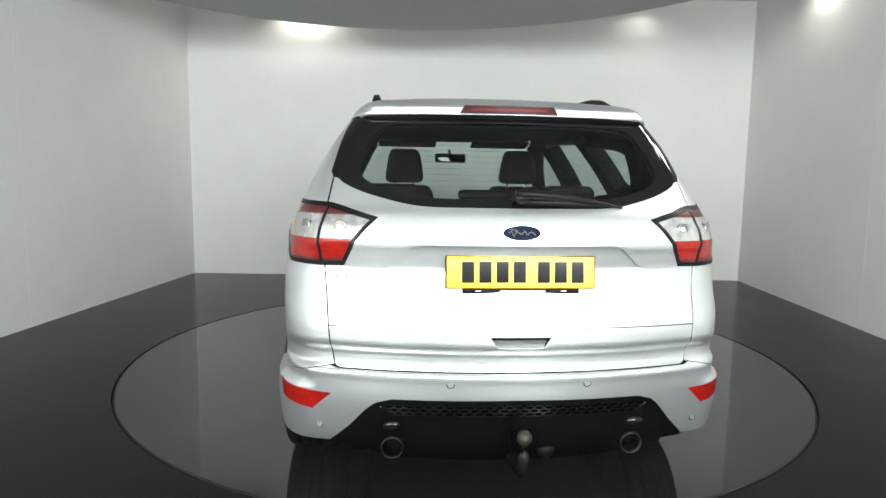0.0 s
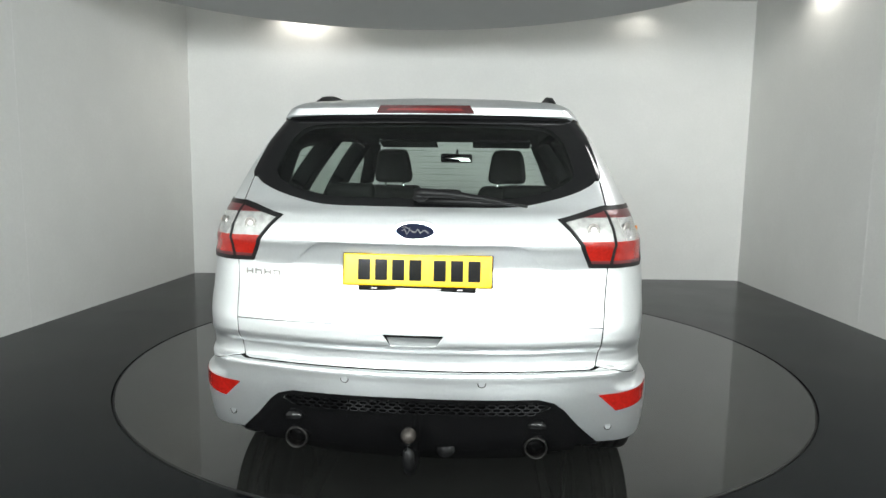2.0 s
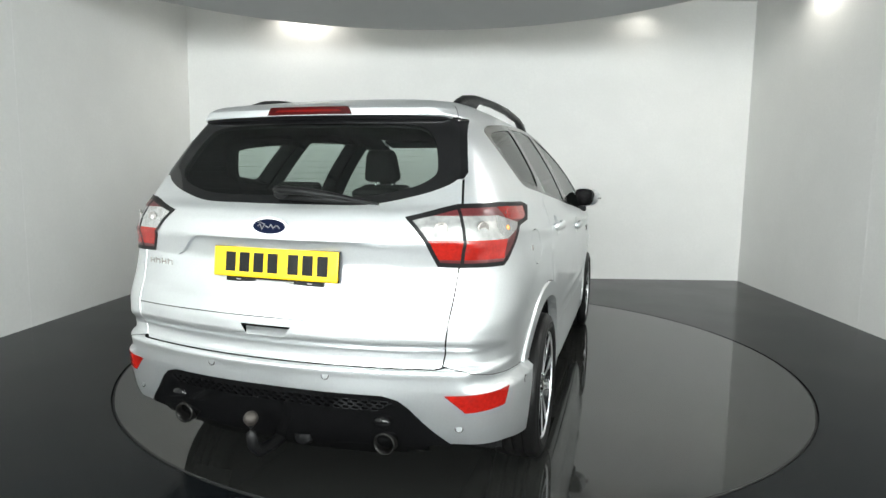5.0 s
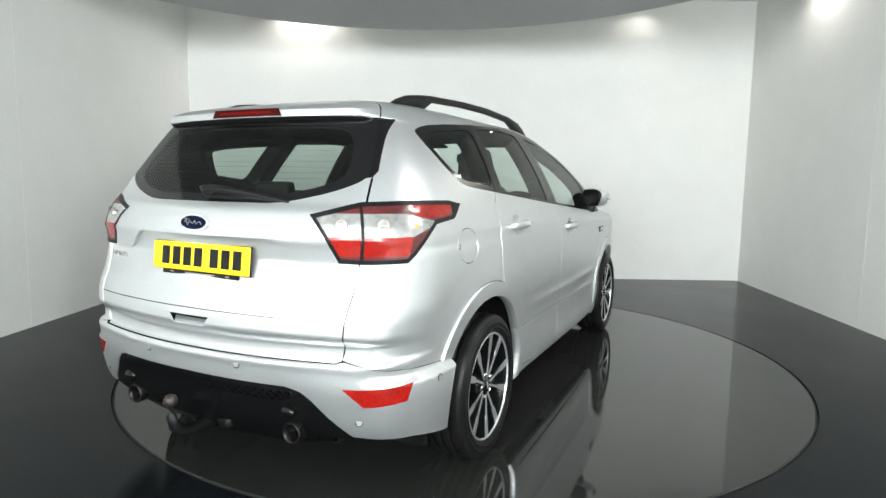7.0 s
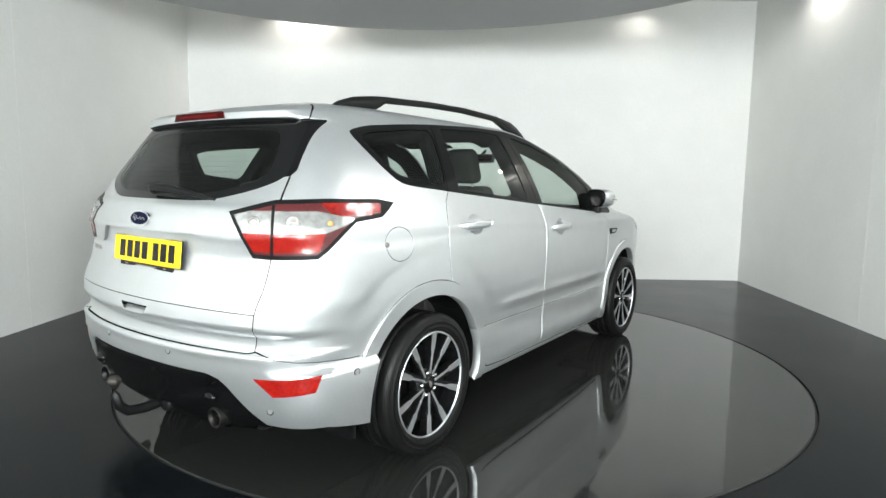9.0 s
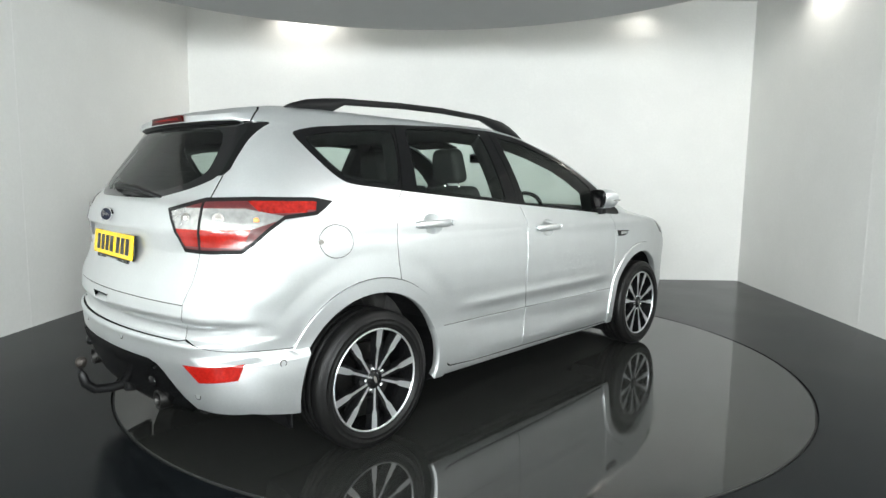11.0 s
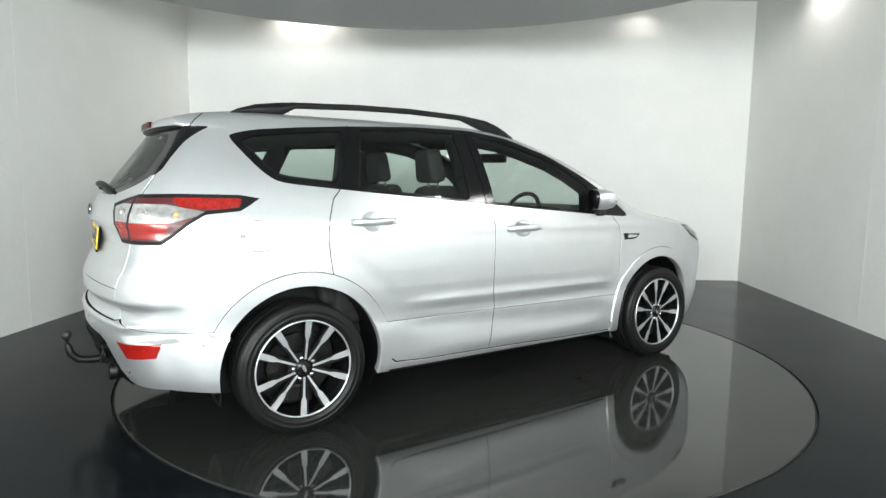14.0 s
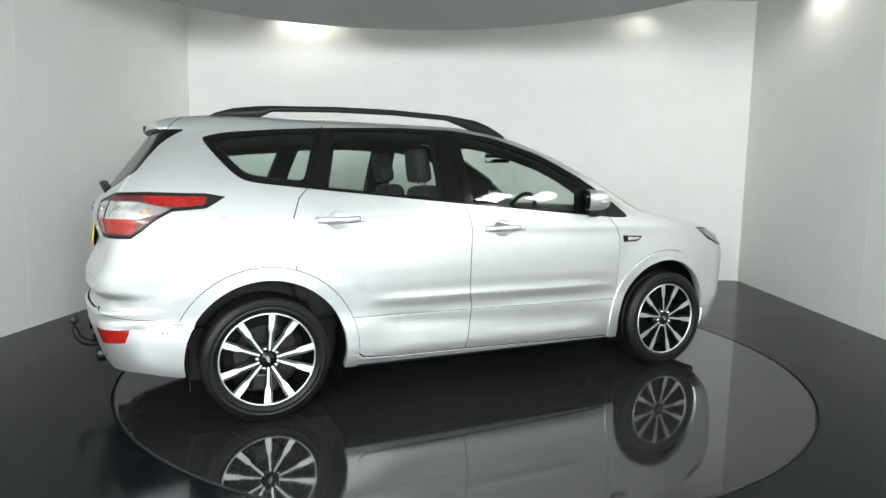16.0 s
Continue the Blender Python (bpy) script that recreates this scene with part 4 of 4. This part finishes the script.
# number plate, its holder, badge and lettering
plate = Matrix.Translation((0.006, -0.826, 0.957)) @ pose(0, 0, 0, 84, 0, 0)
bm = box(bmesh.new(), (-0.264, -0.057, -0.009), (0.264, 0.057, -0.004), 0.002, 1, plate)
holder = carpart("plate_holder", bm, BLACKG, "black plate holder with small lettering strip", False)
bm = box(bmesh.new(), (-0.26, -0.0555, -0.004), (0.26, 0.0555, 0.002), 0.005, 2, plate)
npl = carpart("number_plate", bm, YELLOW, "yellow rear number plate", False)
cx = -0.186
for k in range(7):
    bm = box(bmesh.new(), (cx - 0.021, -0.036, 0.002), (cx + 0.021, 0.036, 0.0032), 0, 1, plate)
    part("character_bar", bm, BLACKG, npl)
    cx += 0.060 if k != 3 else 0.085
for k, (a, b) in enumerate(((-0.16, -0.14), (-0.075, 0.085), (0.14, 0.16))):
    bm = box(bmesh.new(), (a, -0.0670, 0.0), (b, -0.0625, 0.0008), 0, 1, plate)
    part("lettering_bar", bm, STEEL, holder)
bm = box(bmesh.new(), (-0.205, -0.0735, -0.012), (0.205, -0.0560, 0.0), 0.002, 1, plate)
part("holder_lip", bm, BLACKG, holder)
oval = Matrix.Translation((0.0, -0.838, 1.094)) @ pose(0, 0, 0, 82, 0, 0)
bm = bmesh.new()
prism(bm, disc(0, 0, 0.077, 0.034, 48), 0.0, 0.008, oval)
badge = carpart("badge", bm, CHROME, "blue oval badge with chrome edge", False)
bm = bmesh.new()
prism(bm, disc(0, 0, 0.066, 0.0265, 48), 0.008, 0.0095, oval)
part("badge_face", bm, BLUE, badge, "dark blue oval")
bm = bmesh.new()
tube(bm, [oval @ Vector((-0.046 + 0.0092 * k, 0.0 + 0.009 * math.sin(k * 2.4) * (1.3 if k < 3 else 0.8), 0.0100)) for k in range(11)], 0.0024, 6)
tube(bm, [oval @ Vector((-0.047 + 0.006 * k, 0.012 + 0.003 * math.sin(k * 1.1), 0.0100)) for k in range(6)], 0.0018, 6)
part("badge_marks", bm, STEEL, badge, "small chrome marks")
bm = bmesh.new()
ring = contour(0.93)
for k in range(4):
    x = 0.625 - k * 0.037
    y = float(np.interp(x, [p[0] for p in ring[:NR + 8]], [p[1] for p in ring[:NR + 8]])) + 0.014 * step(0.82, 0.96, 0.93) * (1 - step(0.38, 0.60, x))
    m = pose(-x, y - 0.001, 0.928, 90, 0, -math.degrees(math.atan(0.48 * x)))
    box(bm, (-0.015, -0.011, 0.0), (-0.010, 0.012, 0.004), 0.0012, 1, m)
    box(bm, (-0.013, -0.003 + 0.006 * (k % 2), 0.0), (0.013, 0.002 + 0.006 * (k % 2), 0.004), 0.0012, 1, m)
    box(bm, (0.009, -0.011, 0.0), (0.014, 0.010 - 0.006 * (k % 2), 0.004), 0.0012, 1, m)
carpart("model_badge", bm, STEEL, "chrome model lettering as plain shapes", False, tailgate)

# tailgate handle recess
for f in groups["pocket"]:
    for co, no, vi in f:
        co.y += 0.040 * (co.z - 0.700) / 0.041
refit(groups["pocket"])
grip = add("release_handle", "pocket", PAINT, "recessed silver tailgate release", whole=True, rim=0)
# near-black filler box stands in for the shade under the recess's top edge
bm = box(bmesh.new(), (-0.100, -0.884, 0.7320), (0.100, -0.840, 0.7412))
part("recess_shade", bm, SEAM, grip, "dark filler box for the shade inside the recess")

# heating wires on the rear window
for k in range(11):
    z = 1.225 + 0.022 * k
    w = 0.50 if z > 1.26 else 0.40
    bm = bmesh.new()
    tube(bm, [(w * q / 8, rear_y(z) + 0.24 * (w * q / 8) ** 2 + 0.002, z) for q in range(-8, 9)], 0.0004, 4, 1.0, False)
    carpart("heating_wire", bm, DARKSTEEL, "", False)

# rear wiper
bm = bmesh.new()
tube(bm, [(-0.012, -0.785, 1.228), (0.02, -0.787, 1.226), (0.10, -0.780, 1.222), (0.22, -0.764, 1.208), (0.33, -0.750, 1.190), (0.385, -0.740, 1.180)], [0.016, 0.025, 0.022, 0.018, 0.011, 0.006], 10, 0.7)
wiper = carpart("rear_wiper", bm, BLACKM, "black rear wiper resting on the window", True)
bm = bmesh.new()
tube(bm, [(0.0, -0.775, 1.200), (0.20, -0.765, 1.194), (0.375, -0.735, 1.180)], [0.008, 0.009, 0.006], 6, 1.6)
part("wiper_blade", bm, BLACKM, wiper, "", True)
bm = bmesh.new()
ball(bm, (0.01, -0.780, 1.212), 0.024, (1.2, 0.8, 0.8))
part("wiper_pivot", bm, BLACKM, wiper, "", True)

# parking sensors, exhaust tips, tow bar
for e, z in ((-1.499, 0.577), (-0.906, 0.392), (-0.470, 0.512)):
    for s in (1, -1):
        p, n = wrap_point(e, z)
        p, n = Vector((p.x * s, p.y, p.z)), Vector((n.x * s, n.y, n.z))
        m = Matrix.Translation(p) @ n.to_track_quat("Z", "Y").to_matrix().to_4x4()
        bm = lathe(bmesh.new(), [(0.0150, -0.01), (0.0150, 0.0006), (0.011, 0.0007)], 24, m)
        eye = carpart("parking_sensor", bm, SEAM, "round silver parking sensor", False, bumper)
        bm = lathe(bmesh.new(), [(0.0118, -0.008), (0.0118, 0.0014), (0.001, 0.0016)], 24, m)
        carpart("sensor_face", bm, PAINT, "", False, bumper)
for s in (1, -1):
    m = Matrix.Translation((s * 0.437, -0.806, 0.322)) @ pose(0, 0, 0, 90, 0, 0)
    bm = lathe(bmesh.new(), [(0.040, -0.10), (0.042, 0.0), (0.040, 0.006), (0.035, 0.005), (0.034, -0.02), (0.033, -0.09), (0.001, -0.09)], 32, m)
    carpart("exhaust_tip", bm, DARKSTEEL, "dark round exhaust tip", True)
    bm = bmesh.new()
    ball(bm, (s * 0.437, -0.826, 0.410), 0.034, (1.0, 0.4, 0.7))
    carpart("exhaust_bulge", bm, DIFFM, "", True, bumper)
bm = bmesh.new()
tube(bm, [(0.0, -0.56, 0.30), (0.0, -0.74, 0.285), (0.0, -0.86, 0.275), (0.0, -0.93, 0.285), (0.0, -0.965, 0.32), (0.0, -0.978, 0.37), (0.0, -0.978, 0.40)], [0.026, 0.024, 0.022, 0.022, 0.021, 0.018, 0.015], 12)
tow = carpart("tow_bar", bm, BLACKM, "black swan-neck tow bar", True)
bm = ball(bmesh.new(), (0, -0.978, 0.425), 0.026)
part("tow_ball", bm, RUSTY, tow, "worn steel tow ball", True)
bm = bmesh.new()
lathe(bm, [(0.001, 0.03), (0.032, 0.03), (0.036, 0.0), (0.030, -0.03), (0.001, -0.03)], 20, Matrix.Translation((0.115, -0.80, 0.31)) @ pose(0, 0, 0, 80, 0, 0))
part("tow_socket", bm, BLACKM, tow, "black electric socket", True)

# mesh in the lower grille
bm = bmesh.new()
for row in range(3):
    for k in range(-13, 14):
        cx = (k + (0.5 if row % 2 else 0)) * 0.0345
        cz = 0.4945 - row * 0.0125 - 0.006 * (abs(cx) / 0.45) ** 2
        if abs(cx) > 0.455 - 0.012 * row:
            continue
        rings = []
        for scale, depth in ((1.0, 0.012), (1.0, -0.006), (0.80, -0.006), (0.78, 0.014)):
            ring = []
            for ux, uz in ((-0.017, 0.0), (-0.011, 0.0075), (0.011, 0.0075), (0.017, 0.0), (0.011, -0.0075), (-0.011, -0.0075)):
                px, pz = cx + ux * scale, cz + uz * (scale if scale == 1.0 else scale - 0.12)
                ring.append(bm.verts.new((px, rear_y(cz) + 0.24 * px * px + depth, pz)))
            rings.append(ring)
        for a, b in zip(rings, rings[1:]):
            for n in range(6):
                bm.faces.new((a[n], a[(n + 1) % 6], b[(n + 1) % 6], b[n]))
bmesh.ops.recalc_face_normals(bm, faces=bm.faces)
tagged(carpart("honeycomb_mesh", bm, BLACKG, "gloss black honeycomb mesh", False, bumper), kind="stuff")

# door handles, side badges, mirrors, mud flaps
for s in (1, -1):
    for y, z in DISHES:
        x = flank(y, z)
        pts = []
        for k in range(13):
            q = k / 12
            pts.append((s * (x + 0.026 - 0.026 * (2 * q - 1) ** 4), y - 0.125 + 0.245 * q, z + 0.004 * q))
        bm = tube(bmesh.new(), pts, [0.009] + [0.0125] * 11 + [0.009], 12, 1.55)
        carpart("door_handle", bm, PAINT, "silver bar handle", True)
        bm = box(bmesh.new(), (s * (x + 0.010) - 0.014, y + 0.117, z - 0.012), (s * (x + 0.010) + 0.014, y + 0.137, z + 0.018), 0.006, 2)
        carpart("handle_end_cap", bm, PAINT, "", True)
    bm = bmesh.new()
    xm = Matrix(((0, 0, s, s * (flank(2.37, 0.90) - 0.001)), (1, 0, 0, 0), (0, 1, 0, 0), (0, 0, 0, 1)))
    prism(bm, [(2.295, 0.928), (2.455, 0.922), (2.43, 0.895), (2.40, 0.886), (2.305, 0.884)], 0.0, 0.007, xm)
    side_badge = carpart("wing_badge", bm, BLACKG, "black wing vent badge with chrome insert")
    bm = bmesh.new()
    prism(bm, [(2.335, 0.918), (2.435, 0.914), (2.415, 0.899), (2.335, 0.896)], 0.007, 0.009, xm)
    part("badge_insert", bm, CHROME, side_badge)
    # mirror
    mm = pose(s * 0.920, 2.022, 1.158, 0, 0, -24 * s)
    outline = rounded([(0.92 * px, 0.95 * pz) for px, pz in [(-0.082, -0.050), (-0.086, 0.040), (-0.066, 0.072), (0.030, 0.074), (0.080, 0.052), (0.088, 0.020), (0.066, -0.046), (0.034, -0.066), (-0.060, -0.066)]], 0.02)

    def bowl(rings):
        bm = bmesh.new()
        rows = [[bm.verts.new((s * px * k, y, pz * k + dz)) for px, pz in outline] for y, k, dz in rings]
        for a, b in zip(rows, rows[1:]):
            for n in range(len(a)):
                bm.faces.new((a[n], a[(n + 1) % len(a)], b[(n + 1) % len(a)], b[n]))
        bm.faces.new(rows[-1])
        bmesh.ops.recalc_face_normals(bm, faces=bm.faces)
        bmesh.ops.transform(bm, matrix=mm, verts=bm.verts)
        return bm
    mirror = carpart("door_mirror", bowl([(-0.036, 0.97, 0), (-0.034, 1.0, 0), (0.015, 1.0, 0), (0.050, 0.95, 0), (0.080, 0.82, 0), (0.100, 0.58, 0), (0.108, 0.28, 0)]), PAINT, "silver door mirror with black base", True)
    part("mirror_frame", bowl([(-0.034, 0.985, 0), (-0.052, 0.97, 0), (-0.055, 0.95, 0), (-0.055, 0.90, 0), (-0.046, 0.89, 0)]), BLACKG, mirror, "black frame", True)
    # the glass's dark reflection is put into its colour, gloss black
    part("mirror_glass", bowl([(-0.048, 0.86, 0), (-0.051, 0.86, 0)]), BLACKG, mirror, "mirror glass coloured black for its dark reflection")
    part("cap_joint", bowl([(-0.036, 1.006, -0.001), (-0.030, 1.006, -0.001)]), BLACKM, mirror)
    bm = box(bmesh.new(), (-0.05, -0.03, -0.035), (0.05, 0.035, 0.022), 0.012, 2, pose(s * 0.865, 2.055, 1.088))
    part("mirror_base", bm, BLACKM, mirror, "black base", True)
    bm = box(bmesh.new(), (-0.010 if s > 0 else -0.075, 0.040, -0.010), (0.075 if s > 0 else 0.010, 0.092, 0.002), 0.005, 2, mm)
    part("side_repeater", bm, CLEARL, mirror, "clear indicator strip", True)
for s in (1, -1):
    bm = box(bmesh.new(), (s * 0.735 - 0.045, -0.372, 0.17), (s * 0.735 + 0.045, -0.364, 0.40), 0.003, 1)
    carpart("mud_flap", bm, BLACKM, "black mud flap")
bm = lathe(bmesh.new(), [(0.013, -0.006), (0.013, 0.002), (0.008, 0.004), (0.001, 0.004)], 16, Matrix.Translation((flank(-0.268, 0.998), -0.268, 0.998)) @ pose(0, 0, 0, 0, 90, 0))
carpart("fuel_lock", bm, STEEL, "small steel lock")

# ---- cabin ----
liner_keys = ("rear_quarter", "rear_door", "front_door", "trim_front", "trim_rear", "trim_quarter", "roof", "a_pillar", "tailgate", "brow", "spoiler", "rear_glass_rim", "ledge", "tail_rim", "tail_red", "tail_clear", "tail_smoke", "tail_bright", "fuel_flap", "seam", "spoiler_fin", "flare")
liner = [f for k in liner_keys for f in groups.get(k, []) if all(co.z > 0.45 and co.y < 2.35 and co.y > -0.80 for co, no, vi in f)]
panel("cabin_lining", liner, INTER, car, "dark cabin lining", offset=-0.022, rim=0, whole=True)
frames = []
for key, hole in (("quarter_glass", Q_IN), ("rear_door_glass", R_IN), ("front_door_glass", F_IN)):
    for f in groups[key]:
        c = sum((co for co, no, vi in f), Vector()) / len(f)
        if not inside(hole, c.y, c.z):
            frames.append(f)
panel("window_lining", frames, INTER, car, "dark inner window frame", offset=-0.085, rim=-0.076, whole=True)
bm = bmesh.new()
box(bm, (-0.62, -0.55, 0.40), (0.62, 2.45, 0.46))
carpart("cabin_floor", bm, INTER, "dark cabin floor")


def seat_bm(x, y, bench=None):
    hw = bench or 0.25
    bm = bmesh.new()
    box(bm, (x - hw, y - 0.02, 0.46), (x + hw, y + 0.50, 0.70), 0.06, 3)
    return bm


for x in (0.37, -0.37):
    seat = carpart("front_seat", seat_bm(x, 1.20), SEATM, "charcoal cloth front seat", True)
    bm = bmesh.new()
    box(bm, (-0.25, -0.07, 0.0), (0.25, 0.07, 0.63), 0.06, 3, pose(x, 1.22, 0.62, 13, 0, 0))
    for v in bm.verts:
        k = max(0.0, (v.co.z - 0.98) / 0.25)
        v.co.x = x + (v.co.x - x) * (1 - 0.30 * min(1, k))
    part("backrest", bm, SEATM, seat, "", True)
    bm = bmesh.new()
    box(bm, (-0.122, -0.05, 0.0), (0.122, 0.055, 0.215), 0.045, 4, pose(x, 1.05, 1.256, 8, 0, 0))
    for v in bm.verts:
        v.co.x = x + (v.co.x - x) * (1.0 - 0.28 * max(0, (v.co.z - 1.36) / 0.11))
    part("headrest", bm, SEATM, seat, "padded headrest", True)
    bm = bmesh.new()
    for dx in (-0.06, 0.06):
        tube(bm, [(x + dx, 1.08, 1.17), (x + dx, 1.065, 1.28)], 0.006, 8)
    part("headrest_post", bm, CHROME, seat, "chrome posts", True)
bench = carpart("rear_seat", seat_bm(0.0, 0.28, 0.66), SEATM, "charcoal cloth rear bench", True)
for x, hw in ((-0.44, 0.21), (0.0, 0.20), (0.44, 0.21)):
    bm = bmesh.new()
    box(bm, (-hw, -0.06, 0.0), (hw, 0.06, 0.60), 0.045, 3, pose(x, 0.27, 0.58, 16, 0, 0))
    part("backrest", bm, SEATM, bench, "", True)
    bm = bmesh.new()
    box(bm, (-0.12, -0.045, 0.0), (0.12, 0.045, 0.075 if x else 0.05), 0.03, 3, pose(x, 0.10, 1.175, 10, 0, 0))
    part("headrest", bm, SEATM, bench, "low folded headrest", True)
bm = box(bmesh.new(), (-0.60, -0.62, 1.04), (0.60, 0.10, 1.06), 0.008, 2)
carpart("parcel_cover", bm, INTER, "dark luggage cover")
bm = bmesh.new()
box(bm, (-0.78, 1.95, 0.78), (0.78, 2.42, 1.045), 0.06, 3)
box(bm, (0.18, 1.86, 0.98), (0.56, 2.10, 1.09), 0.04, 3)
box(bm, (-0.12, 1.20, 0.46), (0.12, 2.0, 0.76), 0.04, 2)
carpart("dashboard", bm, INTER, "dark dashboard and console", True)
m = Matrix.Translation((0.37, 1.80, 1.02)) @ pose(0, 0, 0, 65, 0, 0)
bm = lathe(bmesh.new(), [(0.185 + 0.015 * math.cos(a), 0.015 * math.sin(a)) for a in [2 * math.pi * k / 10 for k in range(10)]], 40, m, True)
box(bm, (-0.07, -0.07, -0.04), (0.07, 0.05, 0.01), 0.02, 2, m)
box(bm, (-0.18, -0.02, -0.02), (0.18, 0.02, 0.0), 0.006, 1, m)
carpart("steering_wheel", bm, INTER, "dark steering wheel", True)
bm = bmesh.new()
box(bm, (-0.125, -0.02, -0.035), (0.125, 0.02, 0.035), 0.018, 3, pose(0.0, 1.83, 1.446, 0, 0, 16))
tube(bm, [(0, 1.85, 1.46), (0, 1.93, 1.51)], 0.012, 8)
im = carpart("interior_mirror", bm, BLACKM, "black interior mirror", True)
bm = box(bmesh.new(), (-0.108, -0.0225, -0.026), (0.108, -0.0205, 0.026), 0, 1, pose(0.0, 1.83, 1.446, 0, 0, 16))
part("mirror_glass", bm, MIRRORM, im)
for x in (-0.37, 0.37):
    bm = box(bmesh.new(), (-0.21, -0.08, -0.008), (0.21, 0.08, 0.008), 0.006, 2, pose(x * 0.92, 1.58, 1.540, -12, 0, 0))
    carpart("sun_visor", bm, INTER, "folded sun visor")

for ob in car.children:
    if not ob.name.startswith("wheel") or ob.name.startswith("wheel_"):
        ob.location = (-AXIS_X, -AXIS_Y, 0)


def motions():
    rows = [(float(t), pose(0, 0, 0, 0, 0, 6.544 - 4.4333 * t)) for t in range(0, 17)]
    walk(car, rows)
    walk(turntable, rows)


motions()
